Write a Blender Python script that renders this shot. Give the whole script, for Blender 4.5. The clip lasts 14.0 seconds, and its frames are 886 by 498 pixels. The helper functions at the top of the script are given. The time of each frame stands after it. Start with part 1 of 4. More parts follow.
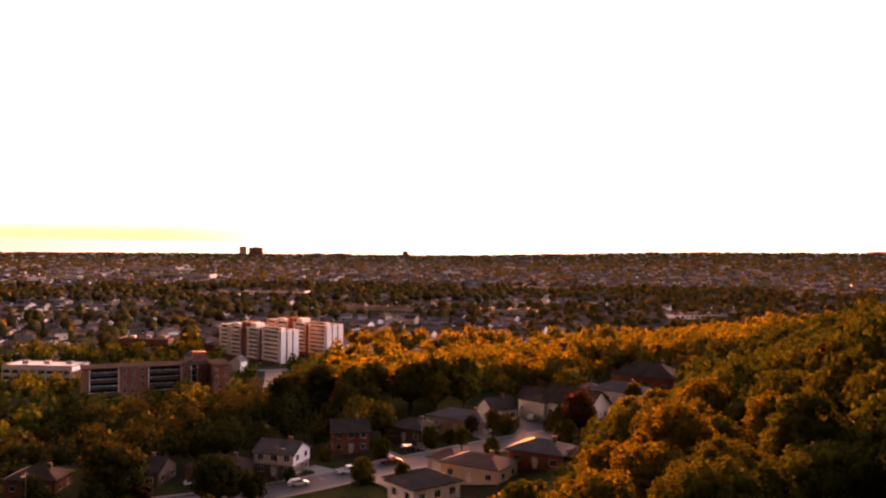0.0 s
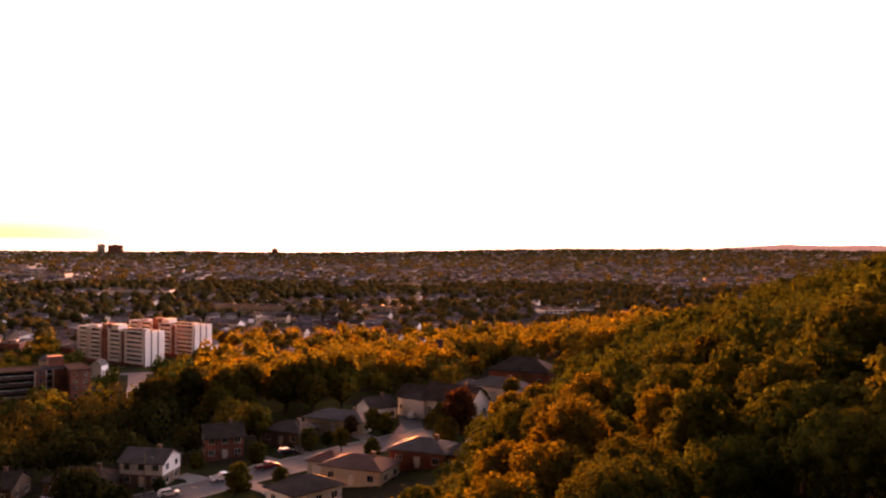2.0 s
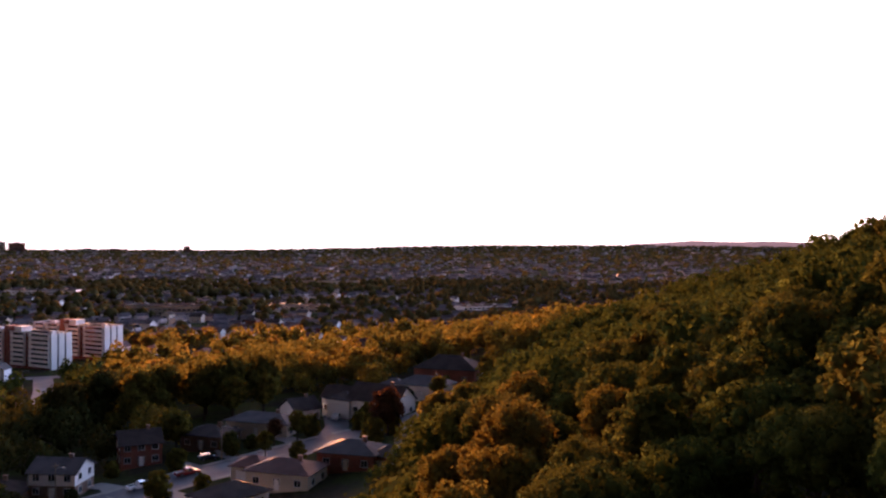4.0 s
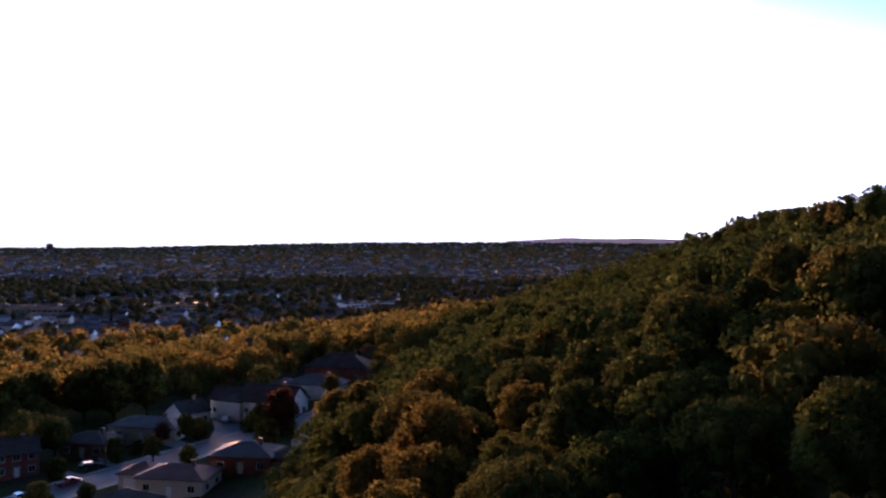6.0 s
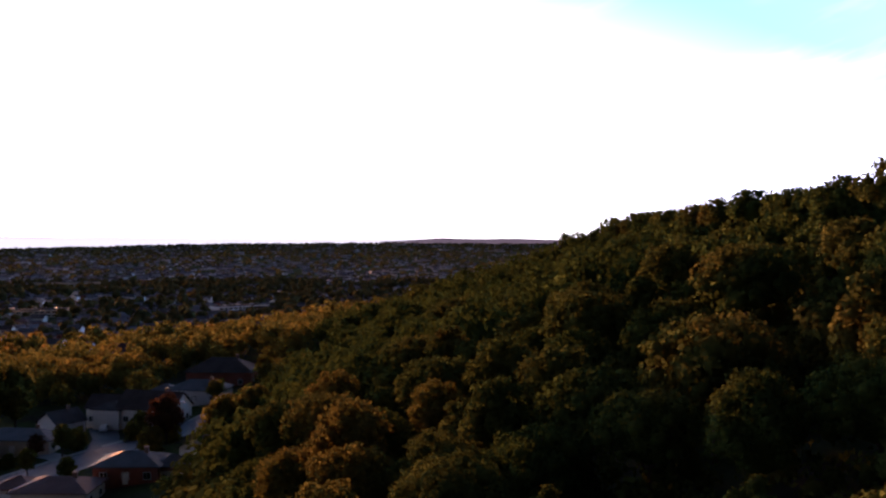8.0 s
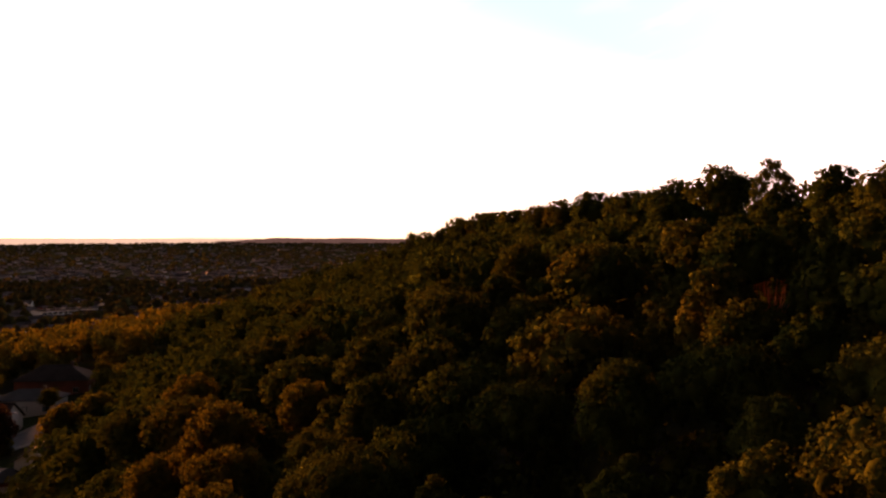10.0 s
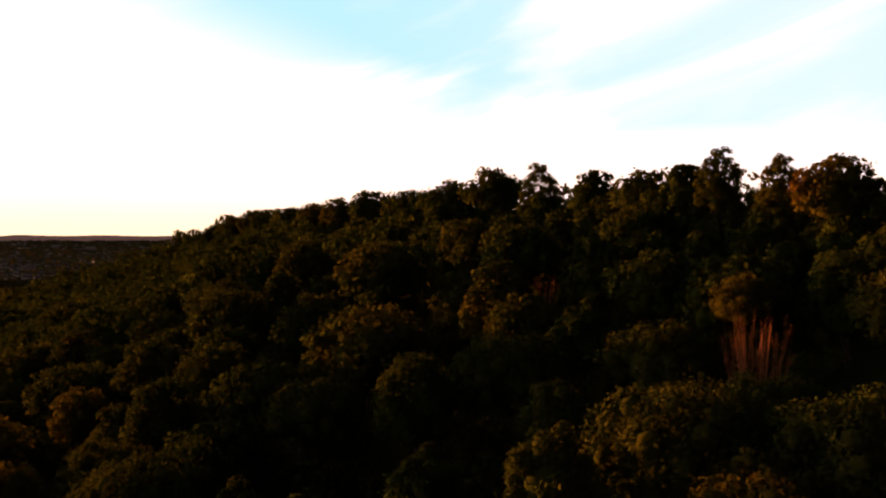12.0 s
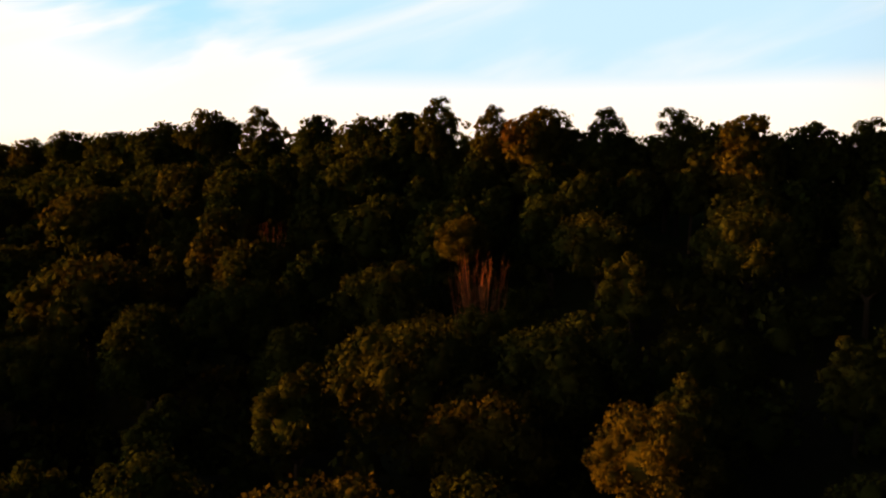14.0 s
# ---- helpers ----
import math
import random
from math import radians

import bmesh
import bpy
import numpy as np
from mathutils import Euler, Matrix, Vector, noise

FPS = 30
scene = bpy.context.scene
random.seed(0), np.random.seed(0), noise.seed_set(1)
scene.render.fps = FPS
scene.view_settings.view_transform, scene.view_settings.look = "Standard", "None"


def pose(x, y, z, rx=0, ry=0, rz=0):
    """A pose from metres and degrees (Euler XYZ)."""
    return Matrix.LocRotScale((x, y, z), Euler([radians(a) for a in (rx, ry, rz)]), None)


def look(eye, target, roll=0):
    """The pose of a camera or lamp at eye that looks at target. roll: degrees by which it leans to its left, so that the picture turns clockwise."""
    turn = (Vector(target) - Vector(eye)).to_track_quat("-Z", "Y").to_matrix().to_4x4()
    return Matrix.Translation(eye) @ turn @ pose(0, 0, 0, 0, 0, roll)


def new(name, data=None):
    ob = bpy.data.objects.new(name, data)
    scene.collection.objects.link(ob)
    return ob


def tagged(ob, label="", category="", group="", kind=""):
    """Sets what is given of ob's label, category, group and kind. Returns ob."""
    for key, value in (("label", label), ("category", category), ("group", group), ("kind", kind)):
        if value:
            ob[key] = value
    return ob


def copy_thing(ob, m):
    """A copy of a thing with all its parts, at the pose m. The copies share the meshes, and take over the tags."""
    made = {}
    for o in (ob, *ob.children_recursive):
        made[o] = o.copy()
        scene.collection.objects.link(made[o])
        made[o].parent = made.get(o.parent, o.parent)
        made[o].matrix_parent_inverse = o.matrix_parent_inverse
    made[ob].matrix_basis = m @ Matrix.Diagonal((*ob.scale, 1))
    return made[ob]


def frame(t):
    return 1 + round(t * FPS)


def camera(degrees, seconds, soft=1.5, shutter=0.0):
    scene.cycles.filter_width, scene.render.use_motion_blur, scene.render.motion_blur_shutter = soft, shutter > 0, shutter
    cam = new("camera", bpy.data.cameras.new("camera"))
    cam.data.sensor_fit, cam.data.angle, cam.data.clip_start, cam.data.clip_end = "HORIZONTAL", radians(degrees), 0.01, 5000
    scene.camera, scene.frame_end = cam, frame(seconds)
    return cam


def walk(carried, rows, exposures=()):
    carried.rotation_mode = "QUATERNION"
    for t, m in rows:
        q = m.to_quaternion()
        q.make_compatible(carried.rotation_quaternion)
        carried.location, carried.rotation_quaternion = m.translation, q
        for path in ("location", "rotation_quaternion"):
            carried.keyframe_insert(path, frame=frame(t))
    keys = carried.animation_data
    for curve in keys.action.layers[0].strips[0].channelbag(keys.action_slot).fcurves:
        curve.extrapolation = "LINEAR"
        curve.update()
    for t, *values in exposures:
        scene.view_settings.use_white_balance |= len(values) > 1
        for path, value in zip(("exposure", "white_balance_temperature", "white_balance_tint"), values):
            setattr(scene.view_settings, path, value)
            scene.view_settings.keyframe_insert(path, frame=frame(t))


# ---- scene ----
cam = camera(54.53, 14.0, 2.3)
ROWS = [
    (0, -0.00, -0.00, 80.00, 0.00, -0.47, -0.68),
    (0.5, -0.52, 0.97, 79.96, -2.44, -0.50, -0.61),
    (1, -1.04, 1.86, 79.92, -4.60, -0.53, -0.59),
    (1.5, -1.49, 2.68, 79.87, -6.72, -0.55, -0.60),
    (2, -1.86, 3.53, 79.87, -8.59, -0.57, -0.61),
    (4.5, -4.34, 7.35, 79.97, -15.78, -0.78, -0.46),
    (5, -5.17, 7.67, 80.00, -17.83, -0.84, -0.45),
    (5.5, -6.20, 7.98, 79.99, -20.17, -0.85, -0.47),
    (6, -7.18, 8.14, 80.02, -22.17, -0.85, -0.49),
    (6.5, -8.43, 8.27, 80.08, -24.34, -0.87, -0.46),
    (7, -9.58, 8.36, 80.10, -26.57, -0.83, -0.42),
    (7.5, -10.53, 8.46, 80.15, -28.64, -0.78, -0.41),
    (10, -15.00, 8.71, 80.30, -41.33, -0.72, -0.31),
    (10.5, -15.70, 8.76, 80.33, -45.20, -0.72, -0.28),
    (11, -16.33, 8.91, 80.35, -48.97, -0.74, -0.28),
    (11.5, -16.94, 9.13, 80.42, -52.71, -0.79, -0.26),
    (12, -17.51, 9.38, 80.48, -56.78, -0.84, -0.25),
    (12.5, -17.98, 9.63, 80.52, -60.93, -0.99, -0.20),
    (13, -18.39, 9.93, 80.55, -65.91, -1.93, -0.17),
    (13.5, -18.75, 10.21, 80.60, -71.00, -3.20, -0.20),
    (14, -19.07, 10.55, 80.65, -75.89, -4.51, -0.20),
]
walk(cam, [(t, pose(x, y, z, 90 + pitch, roll, yaw)) for t, x, y, z, yaw, pitch, roll in ROWS],
     [(0.0, 3.45, 14500, 80), (2.0, 3.4, 13500, 76), (4.5, 2.8, 5900, 48), (7.5, 2.1, 4900, 34), (10.0, 1.4, 11000, 52), (12.0, 0.95, 10000, 38), (14.0, 0.75, 9800, 22)])

# ---- light and sky ----
SKY_AIR, SKY_BLUE = 0.03, (0.13, 0.46, 0.82)
SKY_LOW, SKY_LOW_SUN, SKY_WHITE, SKY_SUN = (0.34, 0.22, 0.08), (0.74, 0.68, 0.54), (0.74, 0.74, 0.75), (12.0, 6.8, 3.3)
SUN_AZ, SUN_EL = 6.7, 1.9        # degrees to the right of +y, degrees above the horizon
world = bpy.data.worlds.new("world")
scene.world = world
world.use_nodes = True
wn, wl = world.node_tree.nodes, world.node_tree.links
wn.clear()
w_out, w_bg = wn.new("ShaderNodeOutputWorld"), wn.new("ShaderNodeBackground")
sky = wn.new("ShaderNodeTexSky")
sky.sky_type = "NISHITA"
sky.sun_disc = False
sky.sun_elevation, sky.sun_rotation = radians(SUN_EL), radians(SUN_AZ)
sky.altitude, sky.air_density, sky.dust_density, sky.ozone_density = 150, 1.0, 1.2, 2.0
w_co = wn.new("ShaderNodeTexCoord")


def w_math(op, a, b=None, c=None):
    n = wn.new("ShaderNodeMath")
    n.operation = op
    for i, v in enumerate((a, b, c)):
        if v is None:
            continue
        if isinstance(v, (int, float)):
            n.inputs[i].default_value = v
        else:
            wl.new(v, n.inputs[i])
    return n.outputs["Value"]


def w_span(v, f0, f1, t0=0.0, t1=1.0):
    n = wn.new("ShaderNodeMapRange")
    n.interpolation_type = "SMOOTHSTEP"
    for k, x in zip(("From Min", "From Max", "To Min", "To Max"), (f0, f1, t0, t1)):
        n.inputs[k].default_value = x
    wl.new(v, n.inputs["Value"])
    return n.outputs["Result"]


def w_blend(fac, a, b, how="MIX"):
    n = wn.new("ShaderNodeMix")
    n.data_type, n.blend_type = "RGBA", how
    for k, v in (("Factor", fac), ("A", a), ("B", b)):
        if isinstance(v, tuple):
            n.inputs[k].default_value = (*v, 1)
        elif isinstance(v, float):
            n.inputs[k].default_value = v
        else:
            wl.new(v, n.inputs[k])
    return n.outputs["Result"]


w_xyz, w_dot = wn.new("ShaderNodeSeparateXYZ"), wn.new("ShaderNodeVectorMath")
w_dot.operation = "DOT_PRODUCT"
w_dot.inputs[1].default_value = (math.sin(radians(SUN_AZ)), math.cos(radians(SUN_AZ)), 0.06)
wl.new(w_co.outputs["Generated"], w_xyz.inputs["Vector"])
wl.new(w_co.outputs["Generated"], w_dot.inputs[0])
up, near_sun = w_xyz.outputs["Z"], w_dot.outputs["Value"]
# drifting thin cloud, drawn out in slanting streaks
w_turn, w_map, w_noise = wn.new("ShaderNodeMapping"), wn.new("ShaderNodeMapping"), wn.new("ShaderNodeTexNoise")
w_turn.inputs["Rotation"].default_value = (0.36, 0.0, 0.0)
w_map.inputs["Scale"].default_value, w_map.inputs["Location"].default_value = (1.2, 1.2, 5.5), (3.1, 1.7, 0.4)
w_noise.inputs["Scale"].default_value, w_noise.inputs["Detail"].default_value, w_noise.inputs["Distortion"].default_value = 1.8, 6.0, 0.5
wl.new(w_co.outputs["Generated"], w_turn.inputs["Vector"])
wl.new(w_turn.outputs["Vector"], w_map.inputs["Vector"])
wl.new(w_map.outputs["Vector"], w_noise.inputs["Vector"])
cloud = w_span(w_noise.outputs["Fac"], 0.40, 0.66)
air = w_blend(1.0, sky.outputs["Color"], (SKY_AIR, SKY_AIR, SKY_AIR), "MULTIPLY")
air = w_blend(1.0, air, SKY_BLUE, "ADD")
# the glare of the sunset thins out with height and with the turn away from the sun
turned = w_math("ARCTAN2", w_xyz.outputs["X"], w_xyz.outputs["Y"])
turned = w_math("MULTIPLY", w_math("SUBTRACT", turned, radians(SUN_AZ)), 57.3)
air = w_blend(1.0, air, w_span(turned, -42.0, -22.0, 0.15, 1.0), "MULTIPLY")
away = w_math("MAXIMUM", w_math("MULTIPLY", turned, 0.31), w_math("MULTIPLY", turned, -0.8))
thin = w_math("MULTIPLY_ADD", w_math("ARCSINE", up), 57.3, away)
thin = w_math("MULTIPLY_ADD", cloud, -5.0, thin)
veil = w_math("MULTIPLY", w_span(turned, 40.0, 74.0, 0.0, 0.4), w_math("MULTIPLY_ADD", cloud, 0.7, 0.5))
haze = w_math("MAXIMUM", w_math("MAXIMUM", w_span(thin, 16.0, 27.5, 1.0, 0.0), veil), w_span(up, 0.16, 0.05))
haze = w_math("MAXIMUM", haze, w_math("MULTIPLY", cloud, 0.42))
east = w_math("MULTIPLY", w_span(near_sun, -0.65, 0.0, 0.03, 1.0), w_span(turned, -110.0, -30.0, 0.55, 1.0))            # the side away from the sunset lies darker
low = w_blend(w_span(turned, -26.0, 2.0), SKY_LOW, SKY_LOW_SUN)
tint = w_blend(w_span(up, 0.004, 0.06), low, SKY_WHITE)
glow = w_blend(w_span(near_sun, 0.95, 1.0), tint, SKY_SUN)
whole = w_blend(haze, air, glow)
high = w_span(up, 0.27, 0.60, 1.0, 0.05)                  # and the height of the sky
whole = w_blend(1.0, whole, w_math("MULTIPLY", east, high), "MULTIPLY")
wl.new(whole, w_bg.inputs["Color"])
wl.new(w_bg.outputs["Background"], w_out.inputs["Surface"])
w_bg.inputs["Strength"].default_value = 1.0

sun = new("sun", bpy.data.lights.new("sun", "SUN"))
sun.data.energy, sun.data.angle, sun.data.color = 4.2, radians(1.0), (1.0, 0.40, 0.12)
s_az, s_el = radians(SUN_AZ), radians(SUN_EL)
sun.matrix_world = look((400 * math.sin(s_az), 400 * math.cos(s_az), 400 * math.tan(s_el)), (0, 0, 0))

# ---- materials ----


def material(name, colour, rough=0.8, vary=0.25, scale=1.0, bump=0.0, metal=0.0, second=None, tone=0.0, spec=0.25):
    """A surface with stains at two scales, a shade of its own per object and fine relief. second: the colour of the large stains."""
    mat = bpy.data.materials.new(name)
    mat.use_nodes = True
    nd, ln = mat.node_tree.nodes, mat.node_tree.links
    bsdf = nd["Principled BSDF"]
    bsdf.inputs["Roughness"].default_value, bsdf.inputs["Metallic"].default_value = rough, metal
    bsdf.inputs["Specular IOR Level"].default_value = spec
    geo = nd.new("ShaderNodeNewGeometry")
    big, small = nd.new("ShaderNodeTexNoise"), nd.new("ShaderNodeTexNoise")
    big.inputs["Scale"].default_value, small.inputs["Scale"].default_value = 0.22 * scale, 3.1 * scale
    big.inputs["Detail"].default_value = small.inputs["Detail"].default_value = 4.0
    ln.new(geo.outputs["Position"], big.inputs["Vector"])
    ln.new(geo.outputs["Position"], small.inputs["Vector"])
    mix = nd.new("ShaderNodeMix")
    mix.data_type = "RGBA"
    other = second or tuple(c * (1 - vary) for c in colour)
    mix.inputs["A"].default_value, mix.inputs["B"].default_value = (*colour, 1), (*other, 1)
    ramp = nd.new("ShaderNodeValToRGB")
    ramp.color_ramp.elements[0].position, ramp.color_ramp.elements[1].position = 0.4, 0.62
    ln.new(big.outputs["Fac"], ramp.inputs["Fac"])
    ln.new(ramp.outputs["Color"], mix.inputs["Factor"])
    hsv = nd.new("ShaderNodeHueSaturation")
    span = nd.new("ShaderNodeMapRange")
    span.inputs["To Min"].default_value, span.inputs["To Max"].default_value = 1 - vary, 1 + vary
    ln.new(small.outputs["Fac"], span.inputs["Value"])
    ln.new(mix.outputs["Result"], hsv.inputs["Color"])
    if tone:
        info, own = nd.new("ShaderNodeObjectInfo"), nd.new("ShaderNodeMapRange")
        own.inputs["To Min"].default_value, own.inputs["To Max"].default_value = 1 - tone, 1 + tone
        times = nd.new("ShaderNodeMath")
        times.operation = "MULTIPLY"
        ln.new(info.outputs["Random"], own.inputs["Value"])
        ln.new(own.outputs["Result"], times.inputs[0])
        ln.new(span.outputs["Result"], times.inputs[1])
        ln.new(times.outputs["Value"], hsv.inputs["Value"])
    else:
        ln.new(span.outputs["Result"], hsv.inputs["Value"])
    ln.new(hsv.outputs["Color"], bsdf.inputs["Base Color"])
    if bump:
        bp = nd.new("ShaderNodeBump")
        bp.inputs["Strength"].default_value, bp.inputs["Distance"].default_value = bump, 0.05
        ln.new(small.outputs["Fac"], bp.inputs["Height"])
        ln.new(bp.outputs["Normal"], bsdf.inputs["Normal"])
    return mat


def leaf_material(name, ramp_stops, glow=0.45, scale=0.09):
    """Leaves: a hue that changes from tree to tree, a shade from leaf to leaf, light that passes through them."""
    mat = bpy.data.materials.new(name)
    mat.use_nodes = True
    nd, ln = mat.node_tree.nodes, mat.node_tree.links
    nd.clear()
    out = nd.new("ShaderNodeOutputMaterial")
    geo, info = nd.new("ShaderNodeNewGeometry"), nd.new("ShaderNodeObjectInfo")
    wide = nd.new("ShaderNodeTexNoise")
    wide.inputs["Scale"].default_value, wide.inputs["Detail"].default_value = scale, 2.0
    ln.new(geo.outputs["Position"], wide.inputs["Vector"])
    spread = nd.new("ShaderNodeMapRange")
    spread.inputs["From Min"].default_value, spread.inputs["From Max"].default_value = 0.3, 0.7
    ln.new(wide.outputs["Fac"], spread.inputs["Value"])
    cell, parts = nd.new("ShaderNodeTexVoronoi"), nd.new("ShaderNodeSeparateColor")
    cell.inputs["Scale"].default_value = 0.11             # patches about as wide as a crown
    ln.new(geo.outputs["Position"], cell.inputs["Vector"])
    ln.new(cell.outputs["Color"], parts.inputs["Color"])
    add = None
    for value, weight in ((info.outputs["Random"], 0.36), (spread.outputs["Result"], 0.34), (parts.outputs["Red"], 0.30)):
        step = nd.new("ShaderNodeMath")
        step.operation = "MULTIPLY_ADD"
        ln.new(value, step.inputs[0])
        step.inputs[1].default_value, step.inputs[2].default_value = weight, 0.0
        if add:
            ln.new(add.outputs["Value"], step.inputs[2])
        add = step
    ramp = nd.new("ShaderNodeValToRGB")
    while len(ramp.color_ramp.elements) < len(ramp_stops):
        ramp.color_ramp.elements.new(0.5)
    for el, (at, colour) in zip(ramp.color_ramp.elements, ramp_stops):
        el.position, el.color = at, (*colour, 1)
    ln.new(add.outputs["Value"], ramp.inputs["Fac"])
    hsv, span = nd.new("ShaderNodeHueSaturation"), nd.new("ShaderNodeMapRange")
    span.inputs["To Min"].default_value, span.inputs["To Max"].default_value = 0.88, 1.12
    ln.new(geo.outputs["Random Per Island"], span.inputs["Value"])
    ln.new(span.outputs["Result"], hsv.inputs["Value"])
    ln.new(ramp.outputs["Color"], hsv.inputs["Color"])
    dif, tra, mix = nd.new("ShaderNodeBsdfDiffuse"), nd.new("ShaderNodeBsdfTranslucent"), nd.new("ShaderNodeMixShader")
    mix.inputs["Fac"].default_value = glow
    ln.new(hsv.outputs["Color"], dif.inputs["Color"])
    ln.new(hsv.outputs["Color"], tra.inputs["Color"])
    ln.new(dif.outputs["BSDF"], mix.inputs[1])
    ln.new(tra.outputs["BSDF"], mix.inputs[2])
    ln.new(mix.outputs["Shader"], out.inputs["Surface"])
    return mat


def glass_material(name, colour):
    mat = bpy.data.materials.new(name)
    mat.use_nodes = True
    b = mat.node_tree.nodes["Principled BSDF"]
    b.inputs["Base Color"].default_value = (*colour, 1)
    b.inputs["Roughness"].default_value, b.inputs["Specular IOR Level"].default_value = 0.06, 0.8
    return mat


M_GROUND = material("ground_grass", (0.045, 0.055, 0.022), 0.95, 0.4, 0.35, 0.4, second=(0.04, 0.034, 0.024), spec=0.0)
M_ASPHALT = material("asphalt", (0.12, 0.118, 0.128), 0.8, 0.2, 0.6, 0.2, spec=0.15)
M_CONCRETE = material("concrete", (0.22, 0.215, 0.21), 0.85, 0.15, 1.0, 0.2, spec=0.05)
M_BARK = material("bark", (0.075, 0.055, 0.04), 0.95, 0.35, 2.0, 0.6, spec=0.06)
M_RED_TWIG = material("dry_twigs", (0.30, 0.12, 0.055), 0.9, 0.3, 2.0, 0.3)
M_LEAF_HILL = leaf_material("leaves_hill", [(0.0, (0.030, 0.048, 0.011)), (0.4, (0.044, 0.060, 0.013)), (0.7, (0.066, 0.070, 0.015)), (0.88, (0.098, 0.078, 0.016)), (1.0, (0.12, 0.062, 0.018))], 0.2)
M_LEAF_TOWN = leaf_material("leaves_town", [(0.0, (0.050, 0.058, 0.014)), (0.35, (0.080, 0.076, 0.016)), (0.6, (0.115, 0.100, 0.018)), (0.85, (0.155, 0.112, 0.02)), (1.0, (0.16, 0.070, 0.02))], 0.32, 0.05)
M_LEAF_TAWNY = leaf_material("leaves_tawny", [(0.0, (0.072, 0.070, 0.014)), (0.5, (0.100, 0.086, 0.016)), (1.0, (0.13, 0.088, 0.018))], 0.28)
# dark-green leaves for the west side, with missing sunlight put into the colour
M_LEAF_SHADED = leaf_material("leaves_shaded", [(0.0, (0.022, 0.030, 0.011)), (0.5, (0.032, 0.038, 0.012)), (0.85, (0.050, 0.046, 0.013)), (1.0, (0.070, 0.050, 0.015))], 0.12, 0.05)
M_LEAF_FAR = leaf_material("leaves_far", [(0.0, (0.040, 0.046, 0.020)), (0.45, (0.058, 0.056, 0.022)), (0.8, (0.085, 0.066, 0.024)), (1.0, (0.085, 0.048, 0.026))], 0.2, 0.01)
M_LEAF_RED = leaf_material("leaves_red", [(0.0, (0.040, 0.024, 0.014)), (1.0, (0.072, 0.034, 0.018))], 0.2)
M_WHITE_WALL = material("white_siding", (0.74, 0.73, 0.70), 0.7, 0.06, 0.8, 0.1)
M_CREAM_WALL = material("cream_stucco", (0.55, 0.49, 0.40), 0.85, 0.1, 0.8, 0.2)
M_BRICK = material("red_brick", (0.26, 0.095, 0.065), 0.88, 0.22, 1.2, 0.3)
M_BROWN_BRICK = material("brown_brick", (0.20, 0.125, 0.09), 0.88, 0.22, 1.2, 0.3)
M_SHINGLE = material("shingles_brown", (0.06, 0.045, 0.042), 0.9, 0.25, 1.6, 0.5, spec=0.12)
M_SHINGLE_GREY = material("shingles_grey", (0.10, 0.095, 0.10), 0.85, 0.2, 1.6, 0.5, spec=0.12)
M_SHINGLE_RED = material("shingles_red", (0.15, 0.08, 0.07), 0.85, 0.2, 1.6, 0.5, spec=0.12)
M_ROOF_FLAT = material("gravel_roof", (0.05, 0.047, 0.05), 0.9, 0.2, 0.8, 0.3, spec=0.0)
M_TRIM = material("white_trim", (0.76, 0.75, 0.72), 0.5, 0.05)
M_GLASS = glass_material("window_glass", (0.018, 0.02, 0.025))
M_DARK = material("dark_recess", (0.06, 0.052, 0.05), 0.8, 0.2)
M_WOOD = material("pole_wood", (0.20, 0.15, 0.11), 0.85, 0.25, 2.0, 0.3)
M_METAL = material("grey_metal", (0.32, 0.33, 0.34), 0.7, 0.1, metal=0.3)
M_CAR_WHITE = material("car_paint_white", (0.80, 0.80, 0.80), 0.25, 0.03)
M_CAR_RED = material("car_paint_red", (0.22, 0.03, 0.025), 0.25, 0.05)
M_CAR_DARK = material("car_paint_dark", (0.035, 0.04, 0.05), 0.25, 0.05)
M_RUBBER = material("tyre_rubber", (0.02, 0.02, 0.02), 0.9, 0.1)
M_LAMP_GLASS = glass_material("lamp_glass", (0.5, 0.48, 0.42))
M_FAR_WALLS = material("far_walls", (0.58, 0.54, 0.55), 0.95, 0.4, 0.06, spec=0.0)
M_FAR_ROOFS = material("far_roofs", (0.15, 0.13, 0.14), 0.95, 0.5, 0.06, spec=0.0)
M_LAKE_GLOW = material("lake_far_glow", (0.3, 0.3, 0.3), 0.3, 0.05)
M_LAKE_GLOW.node_tree.nodes["Principled BSDF"].inputs["Emission Color"].default_value = (1.0, 0.93, 0.83, 1)
# reflected sunset painted in as emission: brightest under the sunset, dimming to the west
lake_nodes, lake_links = M_LAKE_GLOW.node_tree.nodes, M_LAKE_GLOW.node_tree.links
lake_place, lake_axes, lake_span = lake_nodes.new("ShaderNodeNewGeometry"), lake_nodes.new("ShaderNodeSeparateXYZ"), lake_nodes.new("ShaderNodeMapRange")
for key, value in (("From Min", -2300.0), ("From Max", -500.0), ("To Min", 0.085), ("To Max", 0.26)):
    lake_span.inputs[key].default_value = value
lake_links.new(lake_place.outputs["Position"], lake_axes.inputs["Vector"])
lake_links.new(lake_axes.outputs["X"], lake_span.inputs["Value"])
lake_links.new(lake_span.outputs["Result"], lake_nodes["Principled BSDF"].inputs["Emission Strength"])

# ---- mesh helpers ----


def link(name, verts, faces, mat, parent=None, label=""):
    me = bpy.data.meshes.new(name)
    me.from_pydata([tuple(v) for v in verts], [], [tuple(f) for f in faces])
    me.update()
    me.materials.append(mat)
    ob = new(name, me)
    if parent:
        ob.parent = parent
    if label:
        ob["label"] = label
    return ob


def thing(name, label, category, m=None, group="", kind=""):
    ob = new(name)
    ob.matrix_world = m or Matrix()
    return tagged(ob, label, category, group, kind)


